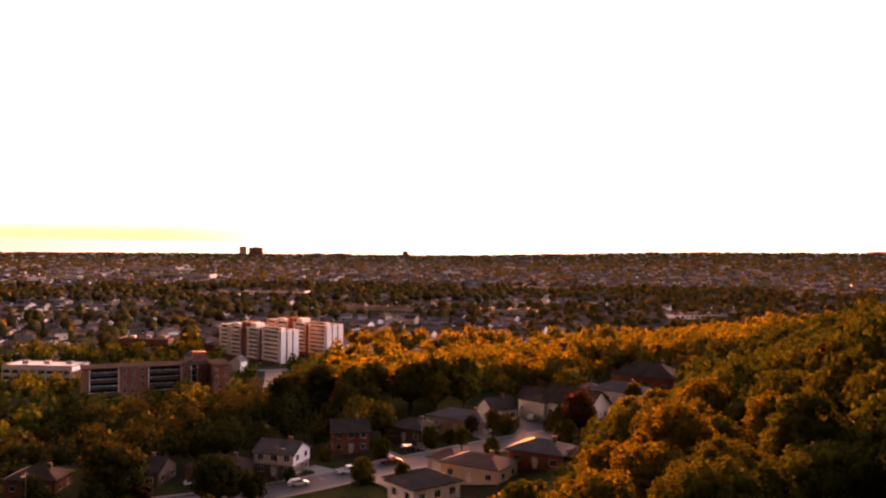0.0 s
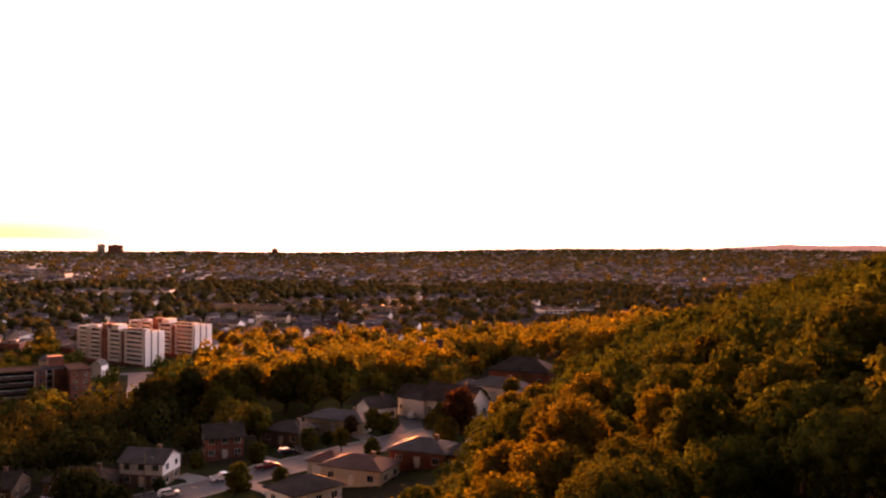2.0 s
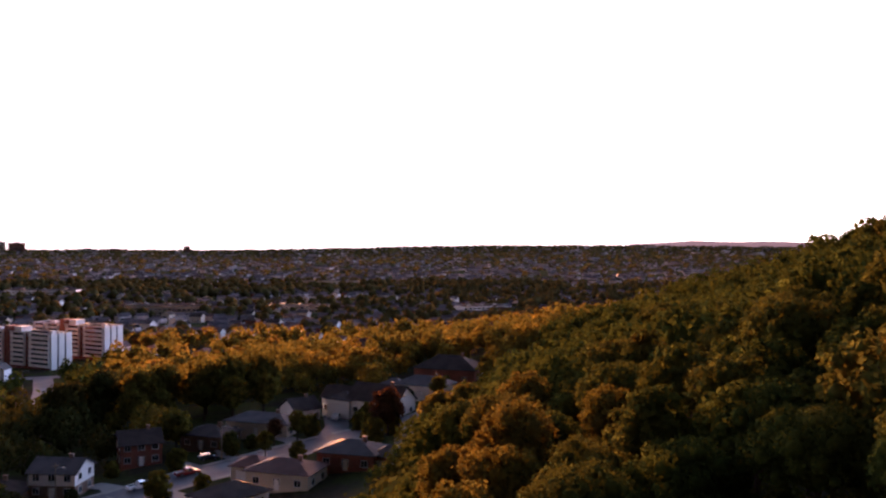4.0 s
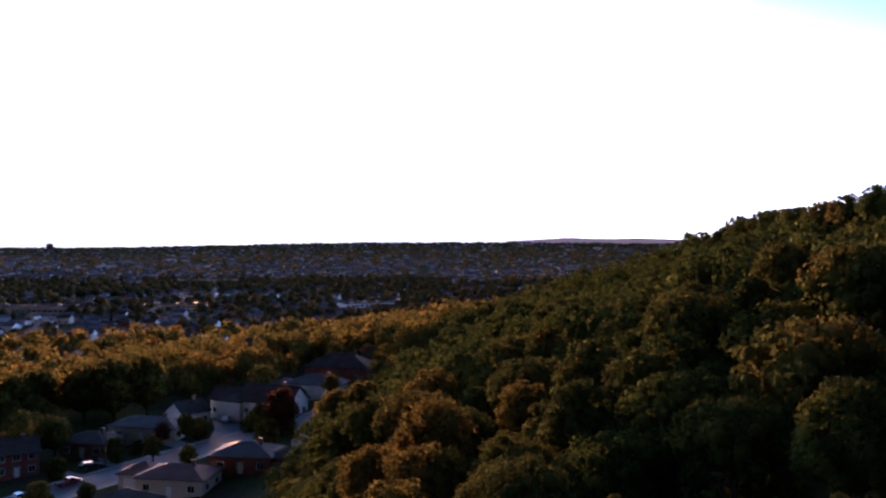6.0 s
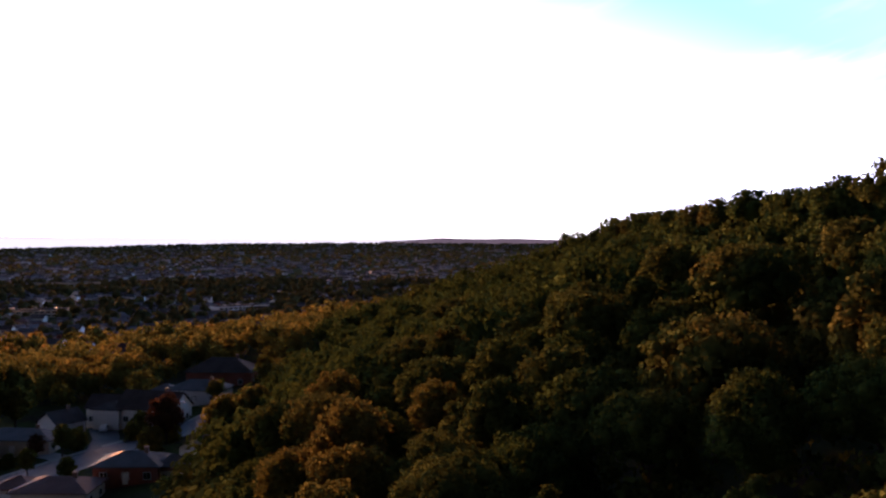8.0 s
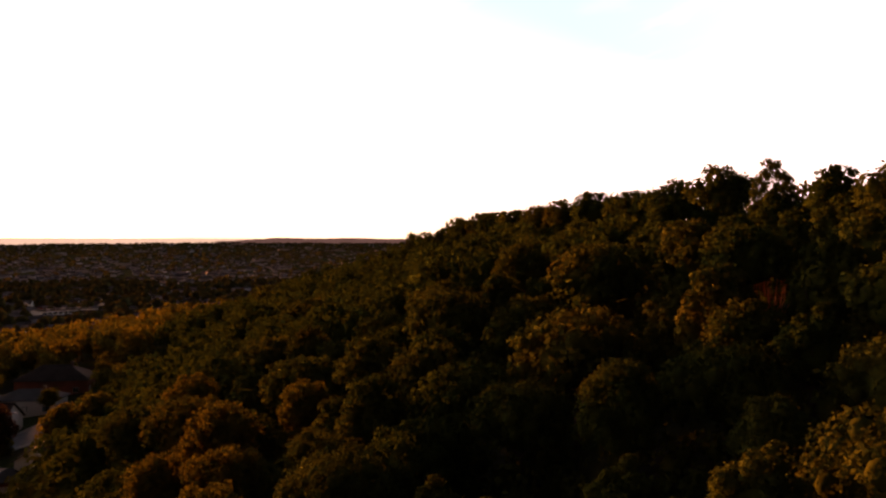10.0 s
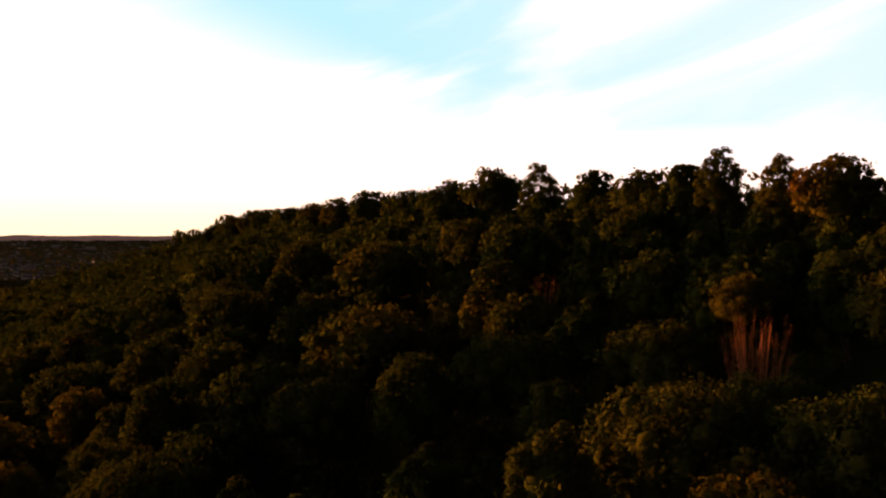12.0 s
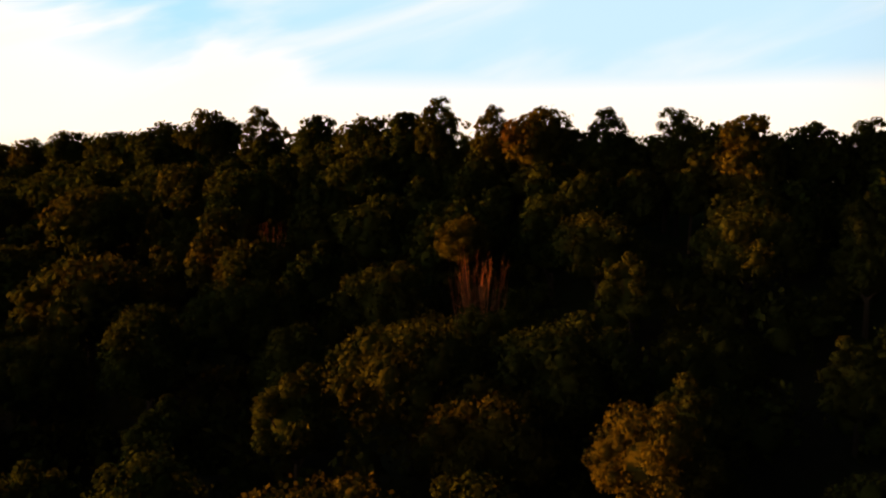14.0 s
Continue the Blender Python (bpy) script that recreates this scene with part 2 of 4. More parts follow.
BOX_F = [(0, 3, 2, 1), (4, 5, 6, 7), (0, 1, 5, 4), (1, 2, 6, 5), (2, 3, 7, 6), (3, 0, 4, 7)]


def box(x0, y0, z0, x1, y1, z1):
    return [(x0, y0, z0), (x1, y0, z0), (x1, y1, z0), (x0, y1, z0), (x0, y0, z1), (x1, y0, z1), (x1, y1, z1), (x0, y1, z1)]


def boxes(parts):
    """Several boxes as one vertex and face list."""
    vs, fs = [], []
    for p in parts:
        n = len(vs)
        vs += box(*p)
        fs += [tuple(i + n for i in f) for f in BOX_F]
    return vs, fs


def part(name, geometry, mat, parent, label=""):
    return link(name, geometry[0], geometry[1], mat, parent, label)


def one_box(*p):
    return box(*p), BOX_F


def tube(points, radii, sides=6):
    """A tapered round bar through points."""
    vs, fs = [], []
    for k, (p, r) in enumerate(zip(points, radii)):
        a = Vector(points[min(k + 1, len(points) - 1)]) - Vector(points[max(k - 1, 0)])
        q = a.to_track_quat("Z", "Y")
        for i in range(sides):
            t = 2 * math.pi * i / sides
            vs.append(Vector(p) + q @ Vector((r * math.cos(t), r * math.sin(t), 0)))
    for k in range(len(points) - 1):
        for i in range(sides):
            j = (i + 1) % sides
            fs.append((k * sides + i, k * sides + j, (k + 1) * sides + j, (k + 1) * sides + i))
    fs.append(tuple(range(sides))[::-1])
    fs.append(tuple((len(points) - 1) * sides + i for i in range(sides)))
    return vs, fs


def fast_mesh(name, verts, faces, mat):
    """A large mesh of quads from arrays."""
    me = bpy.data.meshes.new(name)
    nf, k = faces.shape
    me.vertices.add(len(verts))
    me.vertices.foreach_set("co", np.ascontiguousarray(verts, np.float32).ravel())
    me.loops.add(nf * k)
    me.loops.foreach_set("vertex_index", np.ascontiguousarray(faces, np.int32).ravel())
    me.polygons.add(nf)
    me.polygons.foreach_set("loop_start", np.arange(0, nf * k, k, dtype=np.int32))
    me.update(calc_edges=True)
    me.materials.append(mat)
    return me


# ---- the lie of the land ----
RIDGE = np.array([(50, -300), (55, -60), (58, 0), (61, 14), (67, 34), (86, 63), (109, 108), (182, 212), (195, 245), (270, 300), (430, 370), (800, 440), (2500, 700), (5200, 1200)], float)
FALL_S = np.array([-1000, -30, -10, 0, 12, 20, 30, 40, 55, 70, 90, 105, 130, 150, 165, 200, 260, 330, 450, 700, 1500, 6000.0])
FALL_Z = np.array([77, 77, 76.5, 75.5, 71, 67.5, 63.5, 60, 56, 51, 40.5, 36, 31.5, 29, 27, 23.5, 14.5, 9, 5, 2, 1, 0.0])


def below_ridge(x, y):
    """Metres from the ridge line, positive on the town's side."""
    x, y = np.atleast_1d(np.asarray(x, float)), np.atleast_1d(np.asarray(y, float))
    best, side = np.full(x.shape, 1e18), np.ones(x.shape)
    for a, b in zip(RIDGE[:-1], RIDGE[1:]):
        d = b - a
        t = np.clip(((x - a[0]) * d[0] + (y - a[1]) * d[1]) / (d @ d), 0, 1)
        ex, ey = x - a[0] - t * d[0], y - a[1] - t * d[1]
        q = ex * ex + ey * ey
        m = q < best - 1e-9
        best, side = np.where(m, q, best), np.where(m, np.sign(d[0] * ey - d[1] * ex), side)
    return side * np.sqrt(best)


def land(x, y):
    """Height of the ground."""
    s = below_ridge(x, y)
    x, y = np.atleast_1d(np.asarray(x, float)), np.atleast_1d(np.asarray(y, float))
    z = np.interp(s, FALL_S, FALL_Z) + np.interp(s, [80, 100, 180, 260], [0, 1, 1, 0]) * np.clip((y - 200) * 0.06, -4, 5)
    r, az = np.hypot(x, y), np.degrees(np.arctan2(x, y))
    far = np.clip((r - 2200) / 2500, 0, 1) ** 1.3
    rise = np.interp(az, [-60, 0, 8, 14, 25, 60], [0, 2, 17, 34, 45, 50])
    return np.where(s > 100, z + far * rise, z)


def ground_z(x, y):
    return float(land(x, y)[0])

# ---- ground ----
rad = np.concatenate([[0.5], np.linspace(5, 300, 84), np.geomspace(312, 4880, 50)])
azs = np.linspace(0, 2 * math.pi, 201)[:-1]
gx, gy = np.outer(rad, np.sin(azs)), np.outer(rad, np.cos(azs)) + 20
gz = land(gx.ravel(), gy.ravel()).reshape(gx.shape)
gv = np.stack([gx, gy, gz], -1).reshape(-1, 3)
na = len(azs)
ii, jj = np.meshgrid(np.arange(len(rad) - 1), np.arange(na), indexing="ij")
gf = np.stack([ii * na + jj, (ii + 1) * na + jj, (ii + 1) * na + (jj + 1) % na, ii * na + (jj + 1) % na], -1).reshape(-1, 4)[:, ::-1]
ground = new("ground", fast_mesh("ground", gv, gf, M_GROUND))
tagged(ground, "grassy and earthy ground falling from the escarpment to the town", "ground", kind="structure")


def strip(points, width, lift):
    """A ribbon laid on the ground along points."""
    pts = []
    for (x0, y0), (x1, y1) in zip(points[:-1], points[1:]):
        n = max(2, int(math.hypot(x1 - x0, y1 - y0) / 4))
        pts += [(x0 + (x1 - x0) * k / n, y0 + (y1 - y0) * k / n) for k in range(n)]
    pts.append(points[-1])
    vs, fs = [], []
    for k, (x, y) in enumerate(pts):
        a, b = pts[max(k - 1, 0)], pts[min(k + 1, len(pts) - 1)]
        dx, dy = b[0] - a[0], b[1] - a[1]
        q = math.hypot(dx, dy)
        nx, ny = -dy / q * width / 2, dx / q * width / 2
        for e in (-1, -0.33, 0.33, 1):
            vs.append((x + nx * e, y + ny * e, ground_z(x, y) + lift))
    for k in range(len(pts) - 1):
        for e in range(3):
            a = k * 4 + e
            fs.append((a, a + 1, a + 5, a + 4)[::-1])
    return vs, fs


STREET = [(-120, 176), (-60, 178), (-37, 182), (-26, 186.5), (-12, 194), (0, 199), (10, 204), (20, 208), (31, 211), (44, 214), (60, 226)]
for k, (pts, wid) in enumerate([
        (STREET, 9.0),
        ([(20, 208), (24, 222), (25, 236)], 7.0),
        ([(-66, 335), (-73, 365), (-84, 430), (-93, 475)], 9.0),
        ([(-260, 475), (-93, 475), (-20, 480), (60, 500)], 9.0),
        ([(-320, 700), (0, 690), (300, 720)], 10.0)]):
    road = part("road", strip(pts, wid, 0.28), M_ASPHALT, None)
    tagged(road, "grey asphalt street between gardens and houses", "road", kind="structure")


def beside(points, off):
    """The line at a distance to one side of a line."""
    out = []
    for k, (x, y) in enumerate(points):
        a, b = points[max(k - 1, 0)], points[min(k + 1, len(points) - 1)]
        q = math.hypot(b[0] - a[0], b[1] - a[1])
        out.append((x - (b[1] - a[1]) / q * off, y + (b[0] - a[0]) / q * off))
    return out


for off in (-6.4, 6.4):
    walkway = part("pavement", strip(beside(STREET, off), 1.5, 0.34), M_CONCRETE, None)
    tagged(walkway, "pale concrete walk along the street", "pavement", kind="structure")
for off in (-4.62, 4.62):
    kerb = part("kerb", strip(beside(STREET, off), 0.22, 0.40), M_CONCRETE, None)
    tagged(kerb, "low pale concrete kerb along the street", "kerb", kind="structure")
for pts, wid in ((((-24, 188), (-27, 197), (-31, 201)), 4.5), (((-8, 196.5), (-11, 204), (-15, 211)), 4.0), (((-40, 182), (-44, 190)), 4.0),
                 (((2, 200), (-3, 209), (-4, 216)), 4.5), (((6, 201.5), (9, 192), (11, 186)), 4.5), (((22, 208), (25, 198), (26, 190)), 4.5),
                 (((14, 206), (12, 214), (9, 221)), 5.0), (((-18, 190.5), (-10, 178), (-6, 166)), 3.6)):
    drive = part("driveway", strip(list(pts), wid, 0.22), M_CONCRETE, None)
    tagged(drive, "pale concrete driveway leading to a house", "driveway", kind="structure")

# ---- trees ----


def sprays(rng, p, d, leaf, ragged=0.3):
    """Bent leaf sprays at points p that face about d."""
    per = len(p)
    n = d + rng.normal(size=(per, 3)) * ragged + np.array([0, 0, 0.2])
    n /= np.linalg.norm(n, axis=1)[:, None]
    t = np.cross(n, rng.normal(size=(per, 3)))
    t /= np.linalg.norm(t, axis=1)[:, None] + 1e-9
    b = np.cross(n, t)
    s = leaf * rng.uniform(0.55, 1.25, (per, 1))
    q = np.stack([p - t * s * 0.75, p - b * s * 0.5 + n * s * 0.14, p + t * s * 0.8, p + b * s * 0.5 - n * s * 0.12], 1)
    soft = d * 0.6 + n * 0.5                                # leaves shade together, as the bough they sit on
    soft /= np.linalg.norm(soft, axis=1)[:, None]
    return np.concatenate([q, np.repeat(soft[:, None], 4, 1)], 2)


def shell(rng, width, height, n, leaf, ragged=0.16):
    """Overlapping leaf sprays on one rounded, lumpy crown. Its foot is at z = 0."""
    k = np.arange(n) + 0.5
    z = 1 - 1.75 * k / n                                 # from the top down to the low skirt
    a = k * 2.399963 + rng.uniform(0, 6.28)
    h = np.sqrt(np.maximum(0.0, 1 - z * z))
    d = np.stack([h * np.cos(a), h * np.sin(a), z], 1)
    c = rng.normal(size=(11, 3))
    c /= np.linalg.norm(c, axis=1)[:, None]
    lump = np.max(d @ c.T, axis=1)                       # rounded boughs about eleven directions
    r = 0.70 + 0.34 * np.clip((lump - 0.55) / 0.45, 0, 1) + rng.uniform(-0.05, 0.05, n)
    p = d * r[:, None] * np.array([width / 2, width / 2, height * 0.54]) + np.array([0, 0, height * 0.46])
    return sprays(rng, p, d, leaf, ragged)


def ball_quads(c, r):
    """A rounded core of 24 quads, as the shaded inner leaves of a bough."""
    out = []
    for ax in range(3):
        for sg in (-1, 1):
            for i in (-1, 0):
                for j in (-1, 0):
                    q = []
                    for e, f in ((i, j), (i + 1, j), (i + 1, j + 1), (i, j + 1)):
                        v = np.zeros(3)
                        v[ax], v[(ax + 1) % 3], v[(ax + 2) % 3] = sg, e, f
                        v /= np.linalg.norm(v)
                        q.append(np.concatenate([np.asarray(c) + v * r, v]))
                    out.append(q if sg > 0 else q[::-1])
    return np.array(out)


def boughed_crown(rng, width, height, boughs, leaves, leaf, core=0.72, gaps=0.0, spire=0.0):
    """A crown of rounded boughs, each a cushion of leaf tufts with a shaded core. gaps: the part of boughs that is missing; spire: how pointed. Its foot is at z = 0."""
    k = np.arange(boughs) + 0.5
    z = 1 - 1.5 * k / boughs
    a = k * 2.399963 + rng.uniform(0, 6.28) + rng.normal(size=boughs) * 0.25
    s = np.sqrt(np.maximum(0.0, 1 - z * z)) * (1 - spire * np.clip(z, 0, 1))
    d = np.stack([s * np.cos(a), s * np.sin(a), z], 1)
    size = width * rng.uniform(0.09, 0.215, boughs) * (1 - 0.35 * spire * np.clip(z, 0, 1)) * (16.0 / boughs) ** 0.36
    reach = rng.uniform(0.72, 1.05, boughs)
    half = np.array([width / 2, width / 2, height * 0.57])
    cen = d * reach[:, None] * (half - size[:, None]) + np.array([0, 0, height * 0.43])
    keep = rng.uniform(size=boughs) >= gaps
    cen, size = cen[keep], size[keep]
    flat = np.array([1, 1, 0.82])
    out = []
    if core:
        mid = ball_quads((0, 0, 0), 1.0)
        mid[..., :3] = mid[..., :3] * half * (0.58 if gaps < 0.06 else 0.4) + np.array([0, 0, height * 0.40])
        out.append(mid)
        out += [ball_quads(c, r * core) for c, r in zip(cen, size)]
    share = size ** 2 / np.sum(size ** 2)
    for i, (c, r) in enumerate(zip(cen, size)):
        n = max(4, int(leaves * share[i] * 1.25))
        f = rng.normal(size=(n, 3))
        f[:, 2] += 0.35
        f /= np.linalg.norm(f, axis=1)[:, None]
        t = rng.normal(size=(15, 3)) + np.array([0, 0, 0.4])
        t /= np.linalg.norm(t, axis=1)[:, None]
        tuft = np.clip((np.max(f @ t.T, axis=1) - 0.72) / 0.28, 0, 1)      # little leaf bunches on the cushion
        p = c + f * flat * (r * (0.66 + 0.50 * tuft + rng.uniform(-0.12, 0.14, n) + np.where(rng.uniform(size=n) < 0.10, rng.uniform(0.0, 0.4, n), 0.0)))[:, None]
        inside = np.zeros(n, bool)
        for j in range(len(cen)):
            if j != i:
                inside |= np.sum(((p - cen[j]) / flat) ** 2, axis=1) < (size[j] * 0.8) ** 2
        p, f = p[~inside], f[~inside]
        if len(p):
            out.append(sprays(rng, p, f, leaf, 0.7))
    q = np.concatenate(out)
    q[..., 2] *= height / np.quantile(q[..., 2], 0.998)
    return q


def quad_mesh(name, q, mat):
    """Quads from an array of corners, with the corners' normals where they are given."""
    me = fast_mesh(name, q[..., :3].reshape(-1, 3), np.arange(len(q) * 4).reshape(-1, 4), mat)
    if q.shape[-1] == 6:
        me.polygons.foreach_set("use_smooth", np.ones(len(q), bool))
        me.normals_split_custom_set_from_vertices(q[..., 3:].reshape(-1, 3).astype(np.float32))
    return me


PROTO_H = 12.0


def tree_prototype(seed, width, tall, mat, boughs=22, leaves=2600, leaf=0.3, limbs=3, label="", group="", gaps=0.0, spire=0.0):
    """A broad-leaved tree, 12 m high, with trunk, limbs and a crown of the width and height given. Its foot is at the origin."""
    rng = np.random.default_rng(seed)
    t = thing("tree", label, "tree", group=group)
    lean = rng.uniform(-0.4, 0.4, 2)
    foot = PROTO_H - tall
    part("trunk", tube([(0, 0, -1.2), (lean[0] * 0.3, lean[1] * 0.3, PROTO_H * 0.3), (lean[0], lean[1], PROTO_H * 0.6), (lean[0] * 1.2, lean[1] * 1.2, PROTO_H * 0.86)],
                       [0.34, 0.24, 0.15, 0.05]), M_BARK, t)
    for k in range(limbs):
        a = 2 * math.pi * k / limbs + rng.uniform(-0.4, 0.4)
        z0 = foot + tall * rng.uniform(-0.05, 0.15)
        rr, zz = width * rng.uniform(0.26, 0.38), foot + tall * rng.uniform(0.45, 0.7)
        part("limb", tube([(lean[0] * 0.6, lean[1] * 0.6, z0), (math.cos(a) * rr * 0.5, math.sin(a) * rr * 0.5, (z0 + zz) / 2 - 0.2), (math.cos(a) * rr, math.sin(a) * rr, zz)],
                          [0.13, 0.09, 0.03], 5), M_BARK, t)
    q = boughed_crown(rng, width, tall, boughs, leaves, leaf, 0.5 if gaps < 0.1 else 0.4, gaps, spire)
    q[..., 2] += foot
    q[..., 0] += lean[0]
    q[..., 1] += lean[1]
    crown = new("crown", quad_mesh("crown", q, mat))
    crown.parent = t
    return t


def place(proto, x, y, size=1.0, turn=0.0, high=None):
    """A copy of a tree on the ground; high: its whole height, the trunk takes up the difference."""
    t = copy_thing(proto, Matrix.Translation((x, y, ground_z(x, y))) @ Matrix.Rotation(turn, 4, "Z") @ Matrix.Diagonal((size, size, size, 1)))
    if high:
        for c in t.children:
            if c.name.startswith("trunk"):
                c.scale.z = max(0.35, high / size / PROTO_H)
            else:
                c.location.z = high / size - PROTO_H
    return t


HILL = "trees on the escarpment slope"
LOOKS = (("broad dark-green tree with a lumpy leafy crown on the slope", 10.0, 7.6, 26, 0.0, 0.0),
         ("tall green tree with an uneven clumped crown on the slope", 7.8, 8.2, 20, 0.0, 0.25),
         ("wide spreading green tree with yellowing leaf tips on the slope", 11.8, 7.6, 32, 0.0, 0.0),
         ("slender green tree with a loose crown on the slope", 6.6, 7.4, 16, 0.05, 0.3),
         ("tall open-crowned tree with gaps between its boughs on the ridge", 6.8, 10.6, 50, 0.07, 0.25))
protos = [tree_prototype(11 + k, w, h, M_LEAF_HILL, n, 2300, 0.38, label=text, group=HILL, gaps=g, spire=sp) for k, (text, w, h, n, g, sp) in enumerate(LOOKS)]
fine = [tree_prototype(21 + k, w, h, M_LEAF_HILL, int(n * 1.2), 7000 if k != 4 else 8000, 0.205 if k != 4 else 0.17, label=text, group=HILL, gaps=g, spire=sp) for k, (text, w, h, n, g, sp) in enumerate(LOOKS)]
fine.append(tree_prototype(29, 9.6, 7.8, M_LEAF_TAWNY, 34, 7600, 0.20, label="leafy tree with golden-brown tufts on the near slope", group=HILL))
protos.append(fine[5])
golden = tree_prototype(31, 9.4, 8.0, M_LEAF_TAWNY, 24, 3400, 0.30, label="loose golden-leaved tree at the foot of the slope", group=HILL, gaps=0.05)
rng = np.random.default_rng(5)
spots, cells, near = [], {}, []


def taken(x, y, gap):
    i, j = int(x // 8), int(y // 8)
    return any((x - a) ** 2 + (y - b) ** 2 < (gap * g) ** 2 for p in (-1, 0, 1) for q in (-1, 0, 1) for a, b, g in cells.get((i + p, j + q), ()))


def claim(x, y, g=1.0):
    cells.setdefault((int(x // 8), int(y // 8)), []).append((x, y, g))


def hill_tree(kind, x, y, top, size=1.0):
    """A tree of the slope whose crown ends at the height top."""
    high = max(4.5, top - ground_z(x, y))
    claim(x, y, 0.6 if kind == 4 else max(0.8, size))
    proto = (fine if math.hypot(x + 14, y - 9) < 68 and x + y > 8 or kind == 4 and -26 < y < 70 else protos)[kind]
    if y > 50 and below_ridge(x, y)[0] > 56 and (x * 7 + y * 3) % 10 < 5.5:
        proto = golden
    near.append(place(proto, x, y, size, rng.uniform(0, 6.28), high))


# trees of the skyline
hill_tree(4, 62, 9, 87.2, 0.9)
hill_tree(1, 57, 3, 86.2, 0.9)
hill_tree(4, 61.5, 15, 87.4, 0.8)
hill_tree(0, 62, 22, 87.6, 0.8)
hill_tree(4, 65, 27, 88.0, 0.75)
hill_tree(4, 67.5, 33, 89.3, 0.75)
hill_tree(3, 70, 37, 88.0, 0.9)
hill_tree(0, 75, 43, 88.0, 0.9)
hill_tree(1, 80, 51, 88.6, 0.9)
hill_tree(4, 86, 62, 90.2, 1.0)
hill_tree(0, 92, 72, 90.6, 1.0)
hill_tree(0, 99, 85, 89.5, 1.0)
hill_tree(2, 106, 98, 88.6, 0.8)
hill_tree(2, 113, 111, 89.2, 0.9)
hill_tree(0, 124, 128, 88.6, 1.0)
hill_tree(2, 137, 147, 88.2, 1.0)
hill_tree(2, 152, 169, 88.0, 1.0)
hill_tree(2, 166, 190, 88.4, 1.1)
hill_tree(2, 181, 212, 88.8, 1.1)
hill_tree(2, 189, 228, 86.8, 1.1)
hill_tree(2, 195, 245, 84.5, 1.0)
hill_tree(4, 60, -6, 86.0, 0.9)
hill_tree(1, 58, -14, 85.5, 0.9)
hill_tree(4, 59, -22, 86.5, 0.9)
# smaller trees that close the gaps below the skyline
for k in range(25):
    y = -34 + k * 4.2
    x = float(np.interp(y, RIDGE[:, 1], RIDGE[:, 0])) - 2.5 - (k * 37 % 5) * 0.7
    hill_tree(3 if k % 3 else 0, x, y, ground_z(x, y) + 6.4 + (k * 29 % 7) * 0.3, 0.62 + (k * 13 % 5) * 0.04)
    x, y = x + 6.5, y + 2.1
    hill_tree(0 if k % 2 else 1, x, y, ground_z(x, y) + 8.6 + (k * 17 % 5) * 0.35, 0.7 + (k * 11 % 4) * 0.05)
# crowns that stand out on the slope
hill_tree(0, 68, 28, 83.5, 0.8)
hill_tree(0, 67, 41, 83.4, 0.8)
hill_tree(2, 61, 51, 81.8, 0.85)
hill_tree(2, 59, 68, 79.8, 1.0)
hill_tree(0, 79, 97, 79.6, 1.0)
hill_tree(0, 54, 35, 79.4, 0.85)
hill_tree(1, 51, 19, 79.6, 0.85)
hill_tree(2, 47, 15, 78.4, 0.75)
hill_tree(0, 49, 45, 75.5, 0.8)
hill_tree(3, 47, 38, 75.6, 0.9)
hill_tree(2, 42, 56, 74.4, 1.05)
hill_tree(1, 33.5, 45, 72.0, 0.9)
hill_tree(2, 31, 25, 72.4, 1.0)
hill_tree(0, 31.5, 15.5, 72.8, 0.95)
hill_tree(5, 20, 10.5, 70.8, 0.65)
hill_tree(5, 26.5, 19.5, 69.8, 0.9)
hill_tree(3, 25, 38.5, 67.8, 0.85)
hill_tree(0, 38, 7, 71.4, 0.75)
hill_tree(2, 55, 87, 74.0, 1.05)
hill_tree(0, 64, 99, 74.5, 1.0)
hill_tree(0, 47, 78, 70.8, 0.9)
hill_tree(1, 45, 71, 68.8, 0.85)
hill_tree(0, 39, 80, 70.2, 0.95)
hill_tree(0, 37, 70, 70.6, 0.85)
hill_tree(2, 33, 54, 69.6, 0.8)
hill_tree(1, 29, 67, 68.6, 0.9)
hill_tree(2, 18, 57, 65.8, 0.8)
hill_tree(0, 22, 65, 65.4, 0.8)
hill_tree(0, 18, 73, 63.2, 0.85)
hill_tree(2, 23, 83, 64.6, 0.9)
hill_tree(2, 40, 94, 66.4, 1.0)
hill_tree(2, 52, 124, 65.2, 1.0)
hill_tree(2, 73, 146, 69.0, 1.1)
